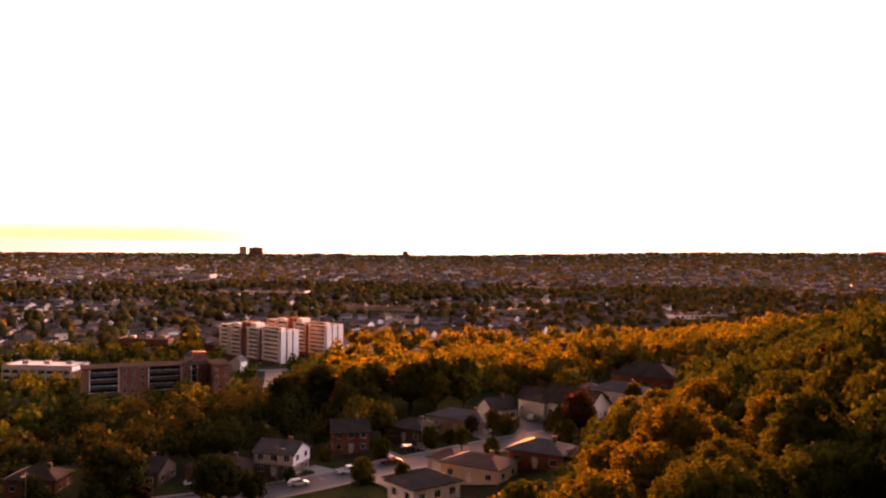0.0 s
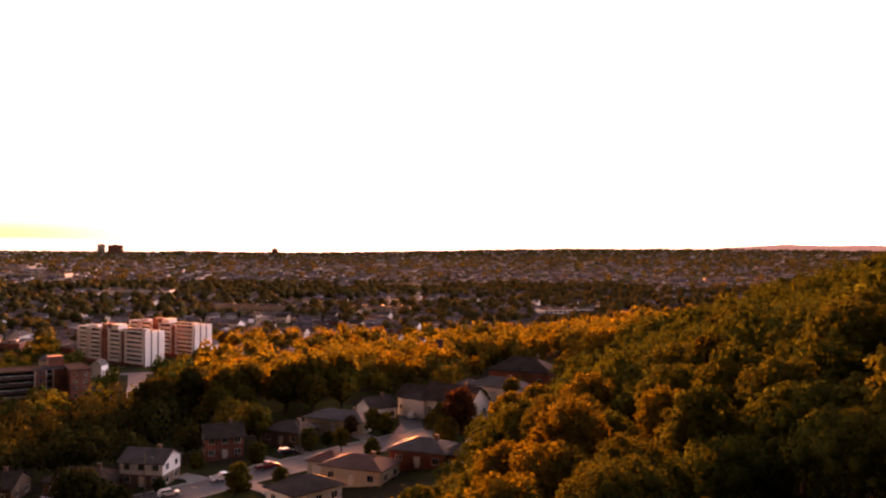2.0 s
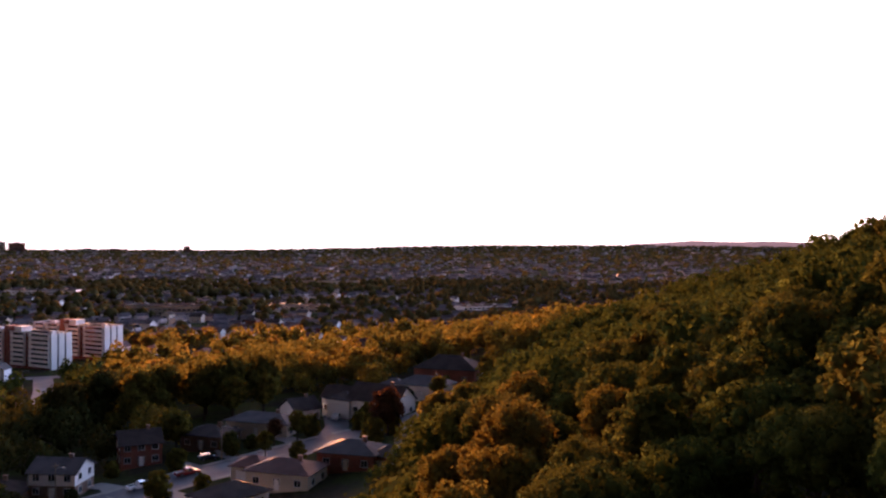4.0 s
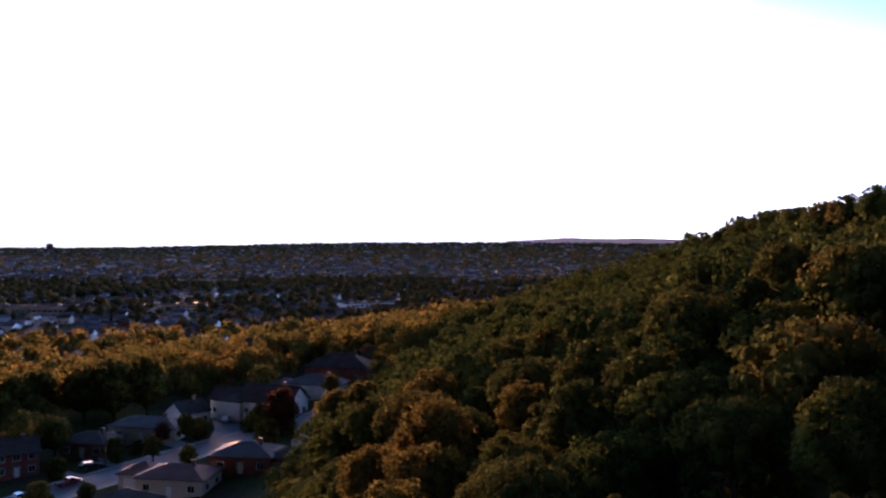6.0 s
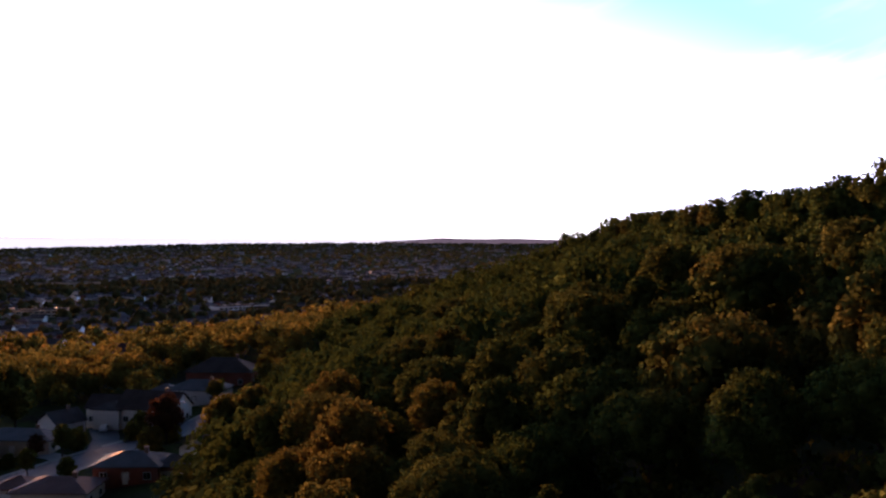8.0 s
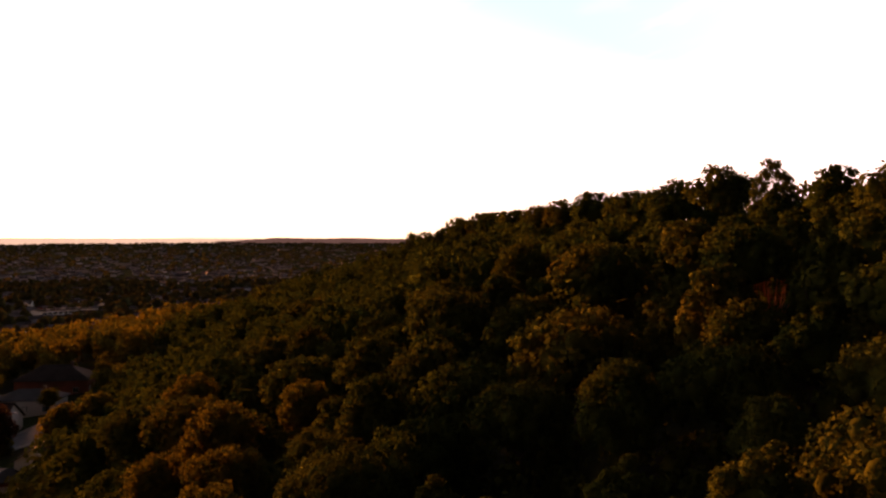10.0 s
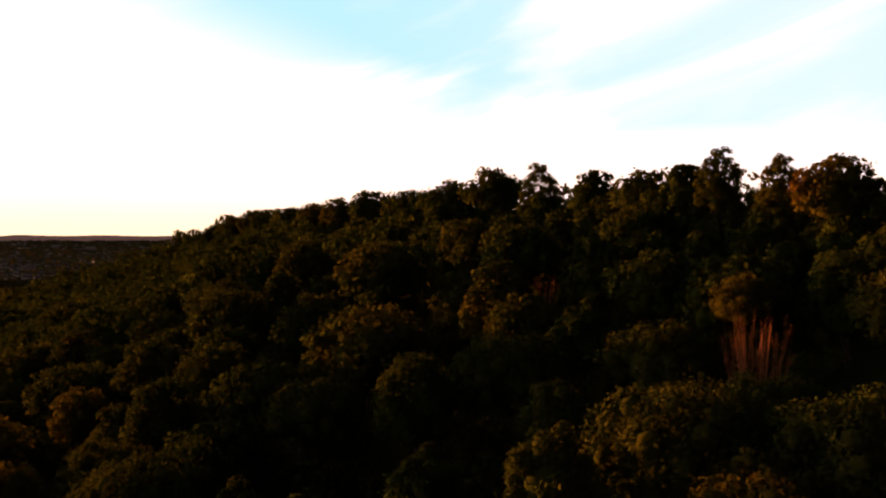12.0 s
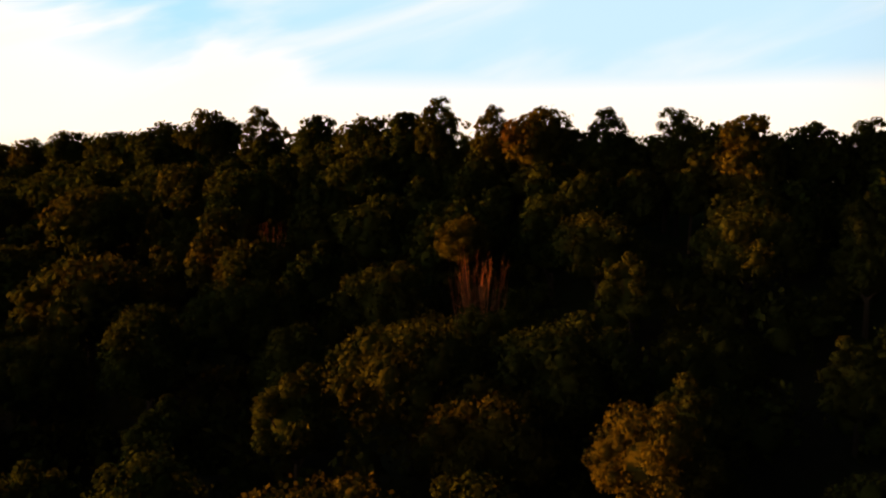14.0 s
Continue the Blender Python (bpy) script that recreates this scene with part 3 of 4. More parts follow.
def bare_tree(x, y, high, twigs, seed, wide=3.0):
    """A leafless clump of thin reddish stems that fan out upwards."""
    r = np.random.default_rng(seed)
    t = thing("bare_tree", "leafless clump of thin upright reddish-brown stems on the slope", "tree", Matrix.Translation((x, y, ground_z(x, y) - 0.3)))
    for k in range(6):
        a = 6.28 * k / 6 + r.uniform(-0.4, 0.4)
        c, s, e = math.cos(a), math.sin(a), r.uniform(0.5, 1.0)
        part("stem", tube([(0.6 * c * e, 0.6 * s * e, 0), (0.9 * c * e, 0.9 * s * e, high * 0.4), (1.3 * c * e, 1.3 * s * e, high * 0.72), (1.6 * c * e, 1.6 * s * e, high * r.uniform(0.85, 1.0))], [0.055, 0.04, 0.025, 0.008], 5), M_RED_TWIG, t)
    for _ in range(twigs):
        a, q, h = r.uniform(0, 6.28), wide * math.sqrt(r.uniform(0.02, 1.0)), r.uniform(0.62, 1.0) * high
        z = h * r.uniform(0.3, 0.5)
        bow = r.uniform(-0.7, 0.7)
        part("twig", tube([(q * 0.6 * math.cos(a), q * 0.6 * math.sin(a), z), (q * 0.8 * math.cos(a + bow), q * 0.8 * math.sin(a + bow), (z + h) / 2), (q * math.cos(a), q * math.sin(a), h)], [0.022, 0.015, 0.006], 3), M_RED_TWIG, t)
    claim(x, y, 1.15)


hill_tree(2, 36.6, 21.2, 72.4, 0.7)
hill_tree(5, 47.0, 25.2, 78.0, 0.55)
bare_tree(40.0, 22.8, 10.0, 90, 1, 2.4)
bare_tree(63.5, 50.0, 8.5, 40, 2)
xs, ys = rng.uniform(-45, 330, 60000), rng.uniform(-80, 430, 60000)
for x, y, s in zip(xs, ys, below_ridge(xs, ys)):
    if not -30 < s < 108 or s > 98 and y > 150:
        continue
    if taken(x, y, 7.6):
        continue
    claim(x, y)
    spots.append((x, y, s))
# the stretch of slope that the drone passes nearest: single trees; the rest of the wood is one mass
spots.sort(key=lambda p: math.hypot(p[0] - 28, p[1] - 34))
rest, behind = [], []
for x, y, s in spots:
    if math.hypot(x + 10, y - 6) < 22 or math.hypot(x + 19, y - 10) < 31 or x < -12 and y < 6:
        continue
    if y > 95 and x < 0.14 * y and s > 68 or y > 100 and x + 7 < 0.25 * (y - 8) and s > 60:                  # open view over the street
        continue
    if y < 14 and s > -9 and y > -40:
        hill_tree(int(rng.integers(0, 4)), x, y, ground_z(x, y) + rng.uniform(6.5, 9.0), rng.uniform(0.7, 0.9))
    elif len(near) < 220 and y > -14 and -9 < s:
        k = int(rng.choice(4, p=[0.35, 0.25, 0.2, 0.2]))
        top = ground_z(x, y) + (rng.uniform(6.8, 11.6) if s > 4 else rng.uniform(9.0, 11.5))
        if s < 30 and y < 30:
            top -= 2.0
        hill_tree(k, x, y, top, rng.uniform(0.72, 1.1))
    elif s <= -9 and y < 70:
        behind.append((x, y, s))
    elif y > 0 or s < -9:
        rest.append((x, y, s))
for p in (*protos[:5], *fine, golden):
    for o in (*p.children_recursive, p):
        bpy.data.objects.remove(o)


def wood_mass(name, spots, width, height, leaves, leaf, mat, label, seed, stem=0.05, var=0.2, lobes=0, round_crown=False):
    """Many trees that nobody could count, as one mass of leaf sprays on rounded crowns; lobes: loose outer clumps."""
    rng = np.random.default_rng(seed)
    bank = []
    for _ in range(8):
        if lobes:
            bank.append(boughed_crown(rng, width, height * (1 - stem), lobes, leaves, leaf, 0.0))
            mid = ball_quads((0, 0, 0), 1.0)
            mid[..., :3] = mid[..., :3] * np.array([width * 0.2, width * 0.2, height * 0.25]) + np.array([0, 0, height * 0.42])
            bank[-1] = np.concatenate([bank[-1], mid])
        elif round_crown:                                # a lumpy dome with a few sprays breaking its outline
            dome, w = ball_quads((0, 0, 0), 1.0), rng.uniform(2.0, 4.0, 3)
            bump = 1 + 0.16 * np.sin(dome[..., 0:1] * w[0] * 2 + w[1]) + 0.14 * np.sin(dome[..., 1:2] * w[1] * 2 + w[2]) + 0.10 * np.sin(dome[..., 2:3] * 5 + w[0])
            dome[..., :3] = dome[..., :3] * bump * np.array([width * 0.42, width * 0.42, height * 0.46]) + np.array([0, 0, height * 0.44])
            bank.append(np.concatenate([dome, shell(rng, width, height * (1 - stem), leaves, leaf)]))
        else:
            bank.append(shell(rng, width, height * (1 - stem), leaves, leaf))
    out = []
    z = land(np.array([p[0] for p in spots]), np.array([p[1] for p in spots]))
    for (x, y, *_), z0 in zip(spots, z):
        q = bank[int(rng.integers(0, 8))]
        a, s = rng.uniform(0, 6.28), rng.uniform(1 - var, 1 + var)
        t = s * rng.uniform(0.85, 1.15)
        c, d = math.cos(a) * s, math.sin(a) * s
        out.append(np.stack([q[..., 0] * c - q[..., 1] * d + x, q[..., 0] * d + q[..., 1] * c + y, q[..., 2] * t + z0 + height * stem * t,
                             (q[..., 3] * c - q[..., 4] * d) / s, (q[..., 3] * d + q[..., 4] * c) / s, q[..., 5]], -1))
    ob = new(name, quad_mesh(name, np.concatenate(out), mat))
    return tagged(ob, label, "trees", kind="stuff")


wood_mass("far_wood", rest, 9.6, 9.6, 430, 0.72, M_LEAF_HILL, "continuous green wood covering the farther escarpment slope", 21, 0.10, 0.25, 18)
wood_mass("ridge_wood", behind, 8.0, 9.6, 900, 0.42, M_LEAF_HILL, "dark trees standing behind the crest of the escarpment", 24, 0.1, 0.2, 22)

# low growth between the trunks
ux, uy = rng.uniform(-25, 125, 6000), rng.uniform(-35, 190, 6000)
us = below_ridge(ux, uy)
low = [(x, y) for x, y, s in zip(ux, uy, us) if -20 < s < 100 and math.hypot(x + 10, y - 6) > 7 and not (y > 95 and x < 0.14 * y)][:2300]
close = [p for p in low if math.hypot(p[0] - 10, p[1] - 12) < 62]
wood_mass("undergrowth", [p for p in low if p not in close], 4.4, 3.8, 26, 1.0, M_LEAF_HILL, "dark shrubs and saplings under the slope trees", 22, 0.0, 0.3)
wood_mass("shrubs", close, 4.0, 3.6, 110, 0.34, M_LEAF_HILL, "dense dark-green shrubs and saplings on the near slope", 23, 0.0, 0.3, 12)

# ---- the town below: trees ----
KEEP = []            # (x, y, radius) that stay free of random trees and houses


def free(x, y, r=0.0):
    return all((x - a) ** 2 + (y - b) ** 2 > (c + r) ** 2 for a, b, c in KEEP)


def near_line(x, y, pts, w):
    for (x0, y0), (x1, y1) in zip(pts[:-1], pts[1:]):
        dx, dy = x1 - x0, y1 - y0
        t = min(1, max(0, ((x - x0) * dx + (y - y0) * dy) / (dx * dx + dy * dy)))
        if math.hypot(x - x0 - t * dx, y - y0 - t * dy) < w:
            return True
    return False


# ---- buildings ----


def gable(w, d, h, over, along_x=True):
    """A gable roof slab over w x d, ridge along x."""
    a, b = w / 2 + over, d / 2 + over
    t = 0.18
    vs = [(-a, -b, 0), (a, -b, 0), (a, 0, h), (-a, 0, h), (a, b, 0), (-a, b, 0)]
    vs += [(x, y, z - t) for x, y, z in vs]
    fs = [(0, 1, 2, 3), (3, 2, 4, 5), (7, 6, 9, 8), (8, 9, 11, 10), (0, 6, 7, 1), (5, 4, 10, 11), (1, 7, 8, 2), (2, 8, 10, 4), (3, 9, 6, 0), (5, 11, 9, 3)]
    return vs, fs


def hip(w, d, h, over):
    a, b = w / 2 + over, d / 2 + over
    r = max(a - b, 0.4)
    t = 0.18
    vs = [(-a, -b, 0), (a, -b, 0), (a, b, 0), (-a, b, 0), (-r, 0, h), (r, 0, h), (-a, -b, -t), (a, -b, -t), (a, b, -t), (-a, b, -t)]
    fs = [(0, 1, 5, 4), (1, 2, 5), (2, 3, 4, 5), (3, 0, 4), (0, 6, 7, 1), (1, 7, 8, 2), (2, 8, 9, 3), (3, 9, 6, 0), (9, 8, 7, 6)]
    return vs, fs


def moved(geo, x, y, z, turn=0.0):
    m = Matrix.Translation((x, y, z)) @ Matrix.Rotation(turn, 4, "Z")
    return [m @ Vector(v) for v in geo[0]], geo[1]


def window(parent, x, y, z, w, h, turn, label=""):
    """A window in a wall whose outside lies towards -y before the turn; frame, sill and pane."""
    m = lambda g: moved(g, x, y, z, turn)
    win = part("window", m(boxes([(-w / 2 - 0.08, -0.05, -0.08, -w / 2, 0.02, h + 0.08), (w / 2, -0.05, -0.08, w / 2 + 0.08, 0.02, h + 0.08),
                                  (-w / 2, -0.05, h, w / 2, 0.02, h + 0.08), (-w / 2 - 0.14, -0.11, -0.14, w / 2 + 0.14, 0.02, -0.06),
                                  (-0.03, -0.04, -0.06, 0.03, 0.02, h)])), M_TRIM, parent, "white-framed window")
    part("pane", m(one_box(-w / 2, -0.02, -0.06, w / 2, 0.01, h)), M_GLASS, win)
    return win


def wall_windows(parent, w, d, z, n_front, n_side, ww=1.3, hh=1.2):
    for k in range(n_front):
        x = -w / 2 + w * (k + 0.5) / n_front
        window(parent, x, -d / 2, z, ww, hh, 0)
        window(parent, x, d / 2, z, ww, hh, math.pi)
    for k in range(n_side):
        y = -d / 2 + d * (k + 0.5) / n_side
        window(parent, w / 2, y, z, ww, hh, math.pi / 2)
        window(parent, -w / 2, y, z, ww, hh, -math.pi / 2)


def house(x, y, turn, w, d, wall_h, roof_h, kind, wall, roof, label, storeys=1, chimney=True, brick_foot=None, wing=None, windows=True, group="houses of the town"):
    """A family house: body, roof, chimney, windows, door. Its long side runs along its own x axis."""
    z = min(ground_z(x + a, y + b) for a in (-w / 3, w / 3) for b in (-d / 3, d / 3))
    top = ground_z(x, y) + 0.3
    t = thing("house", label, "house", Matrix.Translation((x, y, top)) @ Matrix.Rotation(radians(turn), 4, "Z"), group)
    low = z - top - 1.0
    split = 2.6 if brick_foot else low
    if brick_foot:
        part("foundation", one_box(-w / 2 + 0.05, -d / 2 + 0.05, low, w / 2 - 0.05, d / 2 - 0.05, 2.6), brick_foot, t, "brick lower storey")
    body, bf = box(-w / 2, -d / 2, split, w / 2, d / 2, wall_h), list(BOX_F)
    if kind == "gable":          # the wall's two gable ends
        n = len(body)
        body += [(-w / 2, 0, wall_h + roof_h * 0.97), (w / 2, 0, wall_h + roof_h * 0.97)]
        bf += [(4, 7, n), (5, n + 1, 6)]
    part("wall", (body, bf), wall, t)
    rf = gable(w, d, roof_h * (1 + 1.0 / d), 0.5) if kind == "gable" else hip(w, d, roof_h, 0.6)
    part("roof", moved(rf, 0, 0, wall_h + (-roof_h / d if kind == "gable" else 0.0) + 0.19), roof, t)
    if wing:                      # a lower wing at one end: width, depth, height, offset along x and y
        ww, wd, wh, ox, oy = wing
        part("wing_wall", one_box(ox - ww / 2, oy - wd / 2, low, ox + ww / 2, oy + wd / 2, wh), wall, t)
        part("wing_roof", moved(hip(ww, wd, 1.6, 0.5), ox, oy, wh + 0.19), roof, t)
        part("garage_door", one_box(ox - ww * 0.35, oy - wd / 2 - 0.05, -0.1, ox + ww * 0.35, oy - wd / 2 + 0.02, 2.1), M_TRIM, t, "white garage door")
    if windows:
        for s in range(storeys):
            wall_windows(t, w, d, 0.9 + s * 2.7 if storeys > 1 else 1.0, 3, 2)
        part("door", one_box(-0.5, -d / 2 - 0.07, 0.0, 0.5, -d / 2 + 0.02, 2.05), M_TRIM, t, "white front door")
    if chimney:
        cx = w * 0.22
        part("chimney", boxes([(cx - 0.4, -0.3, wall_h, cx + 0.4, 0.3, wall_h + roof_h + 0.8), (cx - 0.48, -0.38, wall_h + roof_h + 0.8, cx + 0.48, 0.38, wall_h + roof_h + 0.95)]), M_BROWN_BRICK, t)
    KEEP.append((x, y, max(w, d) * 0.62))
    return t


# houses along the near street
house(-3.0, 157, 39, 10.5, 8.0, 5.6, 1.9, "hip", M_WHITE_WALL, M_SHINGLE, "two-storey white-sided house with a dark brown hip roof", 2, False, M_BROWN_BRICK)
house(-36.5, 198, -17, 9.8, 8.4, 5.2, 2.1, "gable", M_WHITE_WALL, M_SHINGLE_GREY, "white two-storey house with a grey gable roof and a balcony", 2, True, M_BROWN_BRICK)
house(-49.5, 196, -14, 14, 9, 3.0, 2.2, "hip", M_BROWN_BRICK, M_SHINGLE, "low brown-brick bungalow with a hip roof")
house(-69, 199, -8, 12, 9, 3.4, 2.4, "gable", M_BROWN_BRICK, M_SHINGLE, "dark brick house with a gable roof among trees")
house(-23, 216, 12, 9, 8.5, 5.0, 2.4, "gable", M_BRICK, M_SHINGLE, "brick house with a steep dark gable roof", 2)
house(8, 176, -30, 13, 9, 3.2, 1.7, "hip", M_CREAM_WALL, M_SHINGLE_RED, "bungalow with a reddish low hip roof", 1, True, None, (7, 6.5, 2.8, -8, 2))
house(21.5, 180.5, -28, 12, 9, 3.2, 1.9, "hip", M_BRICK, M_SHINGLE_GREY, "bungalow with a grey hip roof beside the street", 1, True, None, (7, 6, 2.8, 8, 0))
house(6, 227, -32, 17, 9, 3.4, 1.8, "hip", M_CREAM_WALL, M_SHINGLE_GREY, "long low bungalow with a pale grey hip roof")
house(-7, 222, -32, 11, 9, 3.2, 1.8, "hip", M_BROWN_BRICK, M_SHINGLE, "brown bungalow with a hip roof behind the lamp")
house(15.5, 236, 30, 8, 7, 3.6, 2.4, "gable", M_WHITE_WALL, M_SHINGLE, "small white-gabled house by the lane")
house(36, 229, -42, 15, 9.5, 4.2, 3.6, "gable", M_WHITE_WALL, M_SHINGLE, "large house with a steep dark roof and white gable", 1, True, None, (7, 7, 3.6, -10, -2))
house(27, 240, -35, 8, 7.5, 4.4, 2.6, "gable", M_WHITE_WALL, M_SHINGLE, "white house end with tall windows by the drive", 1, False)
house(51, 243, -36, 15, 9, 3.6, 2.2, "hip", M_WHITE_WALL, M_SHINGLE_GREY, "white-walled house with a pale grey roof below the wood", 1, True, None, (7, 6, 3, -9, -1))
house(63, 262, -30, 19, 12, 4.2, 3.6, "hip", M_BRICK, M_SHINGLE, "large house with a broad dark hip roof at the wood's edge")
house(35, 178, 55, 9, 7.5, 3.2, 2.3, "gable", M_WHITE_WALL, M_SHINGLE, "white-gabled garage house under the trees", 1, False)
house(-95, 203, 0, 12, 9, 3.4, 2.2, "hip", M_BRICK, M_SHINGLE, "brick bungalow with a dark hip roof")
house(-45, 160, -12, 12, 9, 3.4, 2.2, "hip", M_BROWN_BRICK, M_SHINGLE, "dark roofed bungalow under the camera's side of the street")

# ---- apartment blocks ----


def apartment_wing(x, y, turn, length, width, base, label):
    """A seven-storey slab: brick body, white balconies in bays, white end wall with two dark slots, parapet, roof houses. Its length runs along its own x axis, the balconies face -y."""
    H, st = 17.8, 2.52
    t = thing("apartment_building", label, "building", Matrix.Translation((x, y, base)) @ Matrix.Rotation(radians(turn), 4, "Z"), "white and brick apartment slabs")
    L, W = length / 2, width / 2
    part("wall", one_box(-L, -W, -3, L - 0.6, W, H), M_BRICK, t, "red brick wall")
    part("end_wall", boxes([(L - 0.6, -W - 0.5, -3, L + 0.2, -W + width * 0.27, H + 0.9), (L - 0.6, -W + width * 0.36, -3, L + 0.2, -W + width * 0.64, H + 0.9),
                            (L - 0.6, -W + width * 0.73, -3, L + 0.2, W + 0.5, H + 0.9)]), M_WHITE_WALL, t, "white concrete end wall")
    for e in (0.27, 0.64):
        part("window_slot", one_box(L - 0.6, -W + width * e, -3, L - 0.1, -W + width * (e + 0.09), H), M_DARK, t, "dark window slot")
    part("roof", boxes([(-L + 0.3, -W + 0.3, H, L - 0.6, W - 0.3, H + 0.15)]), M_ROOF_FLAT, t, "flat gravel roof")
    part("parapet", boxes([(-L, -W - 0.1, H, L - 0.6, -W + 0.3, H + 0.7), (-L, W - 0.3, H, L - 0.6, W + 0.1, H + 0.7), (-L - 0.1, -W, H, -L + 0.3, W, H + 0.7)]), M_WHITE_WALL, t)
    bays = [(-L + 0.8, -L + 9.5), (-L + 12, -L + 22), (-L + 29.5, -L + 40), (-L + 44.5, L - 1.2)]
    for a, b in bays:
        for k in range(7):
            z = k * st + 0.4
            bal = part("balcony", boxes([(a, -W - 1.5, z, b, -W, z + 0.18), (a, -W - 1.5, z - 0.3, b, -W - 1.38, z + 1.2),
                                         (a, -W - 1.38, z + 0.18, a + 0.12, -W, z + 1.15), (b - 0.12, -W - 1.38, z + 0.18, b, -W, z + 1.15)]), M_WHITE_WALL, t, "white balcony")
            part("pane", one_box(a + 0.5, -W - 0.06, z + 0.3, b - 0.5, -W + 0.02, z + 2.15), M_GLASS, bal)
        for e in (a - 0.2, b):
            part("party_wall", one_box(e, -W - 1.5, 0, e + 0.2, -W, H), M_WHITE_WALL, t)
    for a in (-L + 10.7, -L + 24.2, -L + 27.6, -L + 42.2):
        for k in range(7):
            window(t, a, -W, k * st + 1.0, 1.1, 1.3, 0)
    for a in range(12):
        for k in range(7):
            if (a + k) % 2 == 0:
                window(t, -L + 2.6 + a * (length - 5) / 11, W, k * st + 1.2, 1.5, 1.4, math.pi)
    part("stair_tower", one_box(-L + 23, -W - 0.4, -2, -L + 26.6, -W + 6, H + 3.4), M_BRICK, t, "red brick lift tower")
    part("roof_house", boxes([(-L + 27, -W + 3, H, -L + 33, W - 3, H + 2.6), (-L + 26.8, -W + 2.8, H + 2.6, -L + 33.2, W - 2.8, H + 2.85)]), M_WHITE_WALL, t, "white rooftop plant house")
    part("roof_vent", one_box(-L + 8, -1, H, -L + 12, 1.6, H + 1.5), M_TRIM, t, "white roof vent")
    part("roof_vent", one_box(L - 9, -1, H, L - 6, 1.4, H + 1.6), M_TRIM, t, "white roof vent")
    KEEP.extend([(x + math.cos(radians(turn)) * q, y + math.sin(radians(turn)) * q, 13) for q in (-L + 6, -L / 3, L / 3, L - 6)])
    KEEP.extend([(x + math.cos(radians(turn)) * q + math.sin(radians(turn)) * 17, y + math.sin(radians(turn)) * q - math.cos(radians(turn)) * 17, 10) for q in (-L, -L / 3, L / 3, L)])
    return t


apartment_wing(-113.5, 531, -41, 61, 12.5, 8.0, "white and red-brick slab of apartments with stacked white balconies")
apartment_wing(-91, 566, -41, 61, 12.5, 8.0, "rear white and brick apartment slab with a roof plant house")


def brick_block(x, y, turn, length, width, storeys, base, label):
    """A long brick apartment house with recessed balcony bays between brick piers."""
    st = 2.9
    H = st * storeys
    t = thing("brick_building", label, "building", Matrix.Translation((x, y, base)) @ Matrix.Rotation(radians(turn), 4, "Z"))
    L, W = length / 2, width / 2
    part("wall", boxes([(-L, -W + 1.6, -4, L, W, H), (-L, -W, -4, -L + 3, -W + 1.6, H), (-L + 15, -W, -4, -L + 27, -W + 1.6, H), (-L + 41, -W, -4, -L + 45, -W + 1.6, H), (L - 6, -W, -4, L, -W + 1.6, H)]), M_BRICK, t)
    part("side_block", one_box(L - 1, -W - 9, -4, L + 7, W - 3, H + 0.4), M_BRICK, t, "projecting brick block")
    part("roof", boxes([(-L - 0.4, -W - 0.3, H, L - 1, W + 0.4, H + 0.35), (L - 1.3, -W - 9.3, H + 0.4, L + 7.3, W - 2.7, H + 0.8)]), M_ROOF_FLAT, t, "flat grey roof with metal edge")
    part("stair_tower", one_box(L - 7, W - 5, H, L - 1, W, H + 4.5), M_BRICK, t, "brick roof tower")
    for a, b in ((-L + 3, -L + 15), (-L + 27, -L + 41), (-L + 45, L - 6)):
        for k in range(storeys):
            z = k * st + 0.2
            bal = part("balcony", boxes([(a, -W, z, b, -W + 1.6, z + 0.2), (a, -W, z + 0.2, b, -W + 0.06, z + 1.0)]), M_DARK, t, "dark railed balcony")
            part("pane", one_box(a + 0.6, -W + 1.52, z + 0.3, b - 0.6, -W + 1.62, z + 2.3), M_GLASS, bal)
            part("rail", one_box(a, -W - 0.05, z + 1.0, b, -W + 0.07, z + 1.14), M_TRIM, bal, "pale top rail")
        for e in (a + 0.15, b - 0.15):
            part("pillar", one_box(e - 0.15, -W - 0.12, 0, e + 0.15, -W, H), M_TRIM, t, "white downpipe")
    for k in range(storeys):
        for e in (-L + 17.5, -L + 21, -L + 24.5, -L + 43):
            window(t, e, -W, k * st + 1.0, 1.2, 1.3, 0)
        for e in (2, 6):
            window(t, L - 1 + e, -W - 9, k * st + 1.0, 1.2, 1.0, 0)
    KEEP.extend([(x + math.cos(radians(turn)) * q, y + math.sin(radians(turn)) * q, 14) for q in (-L, -L / 3, L / 3, L, L + 10)])
    fx, fy = math.sin(radians(turn)), -math.cos(radians(turn))      # low planting in front of the long face
    KEEP.extend([(x + math.cos(radians(turn)) * q + fx * 19, y + math.sin(radians(turn)) * q + fy * 19, 13) for q in (-L, -L / 3, L / 3, L + 5)])
    return t


brick_block(-131, 382, 24, 54, 13, 5, 9.3, "long red-brick apartment house with recessed balconies behind trees")


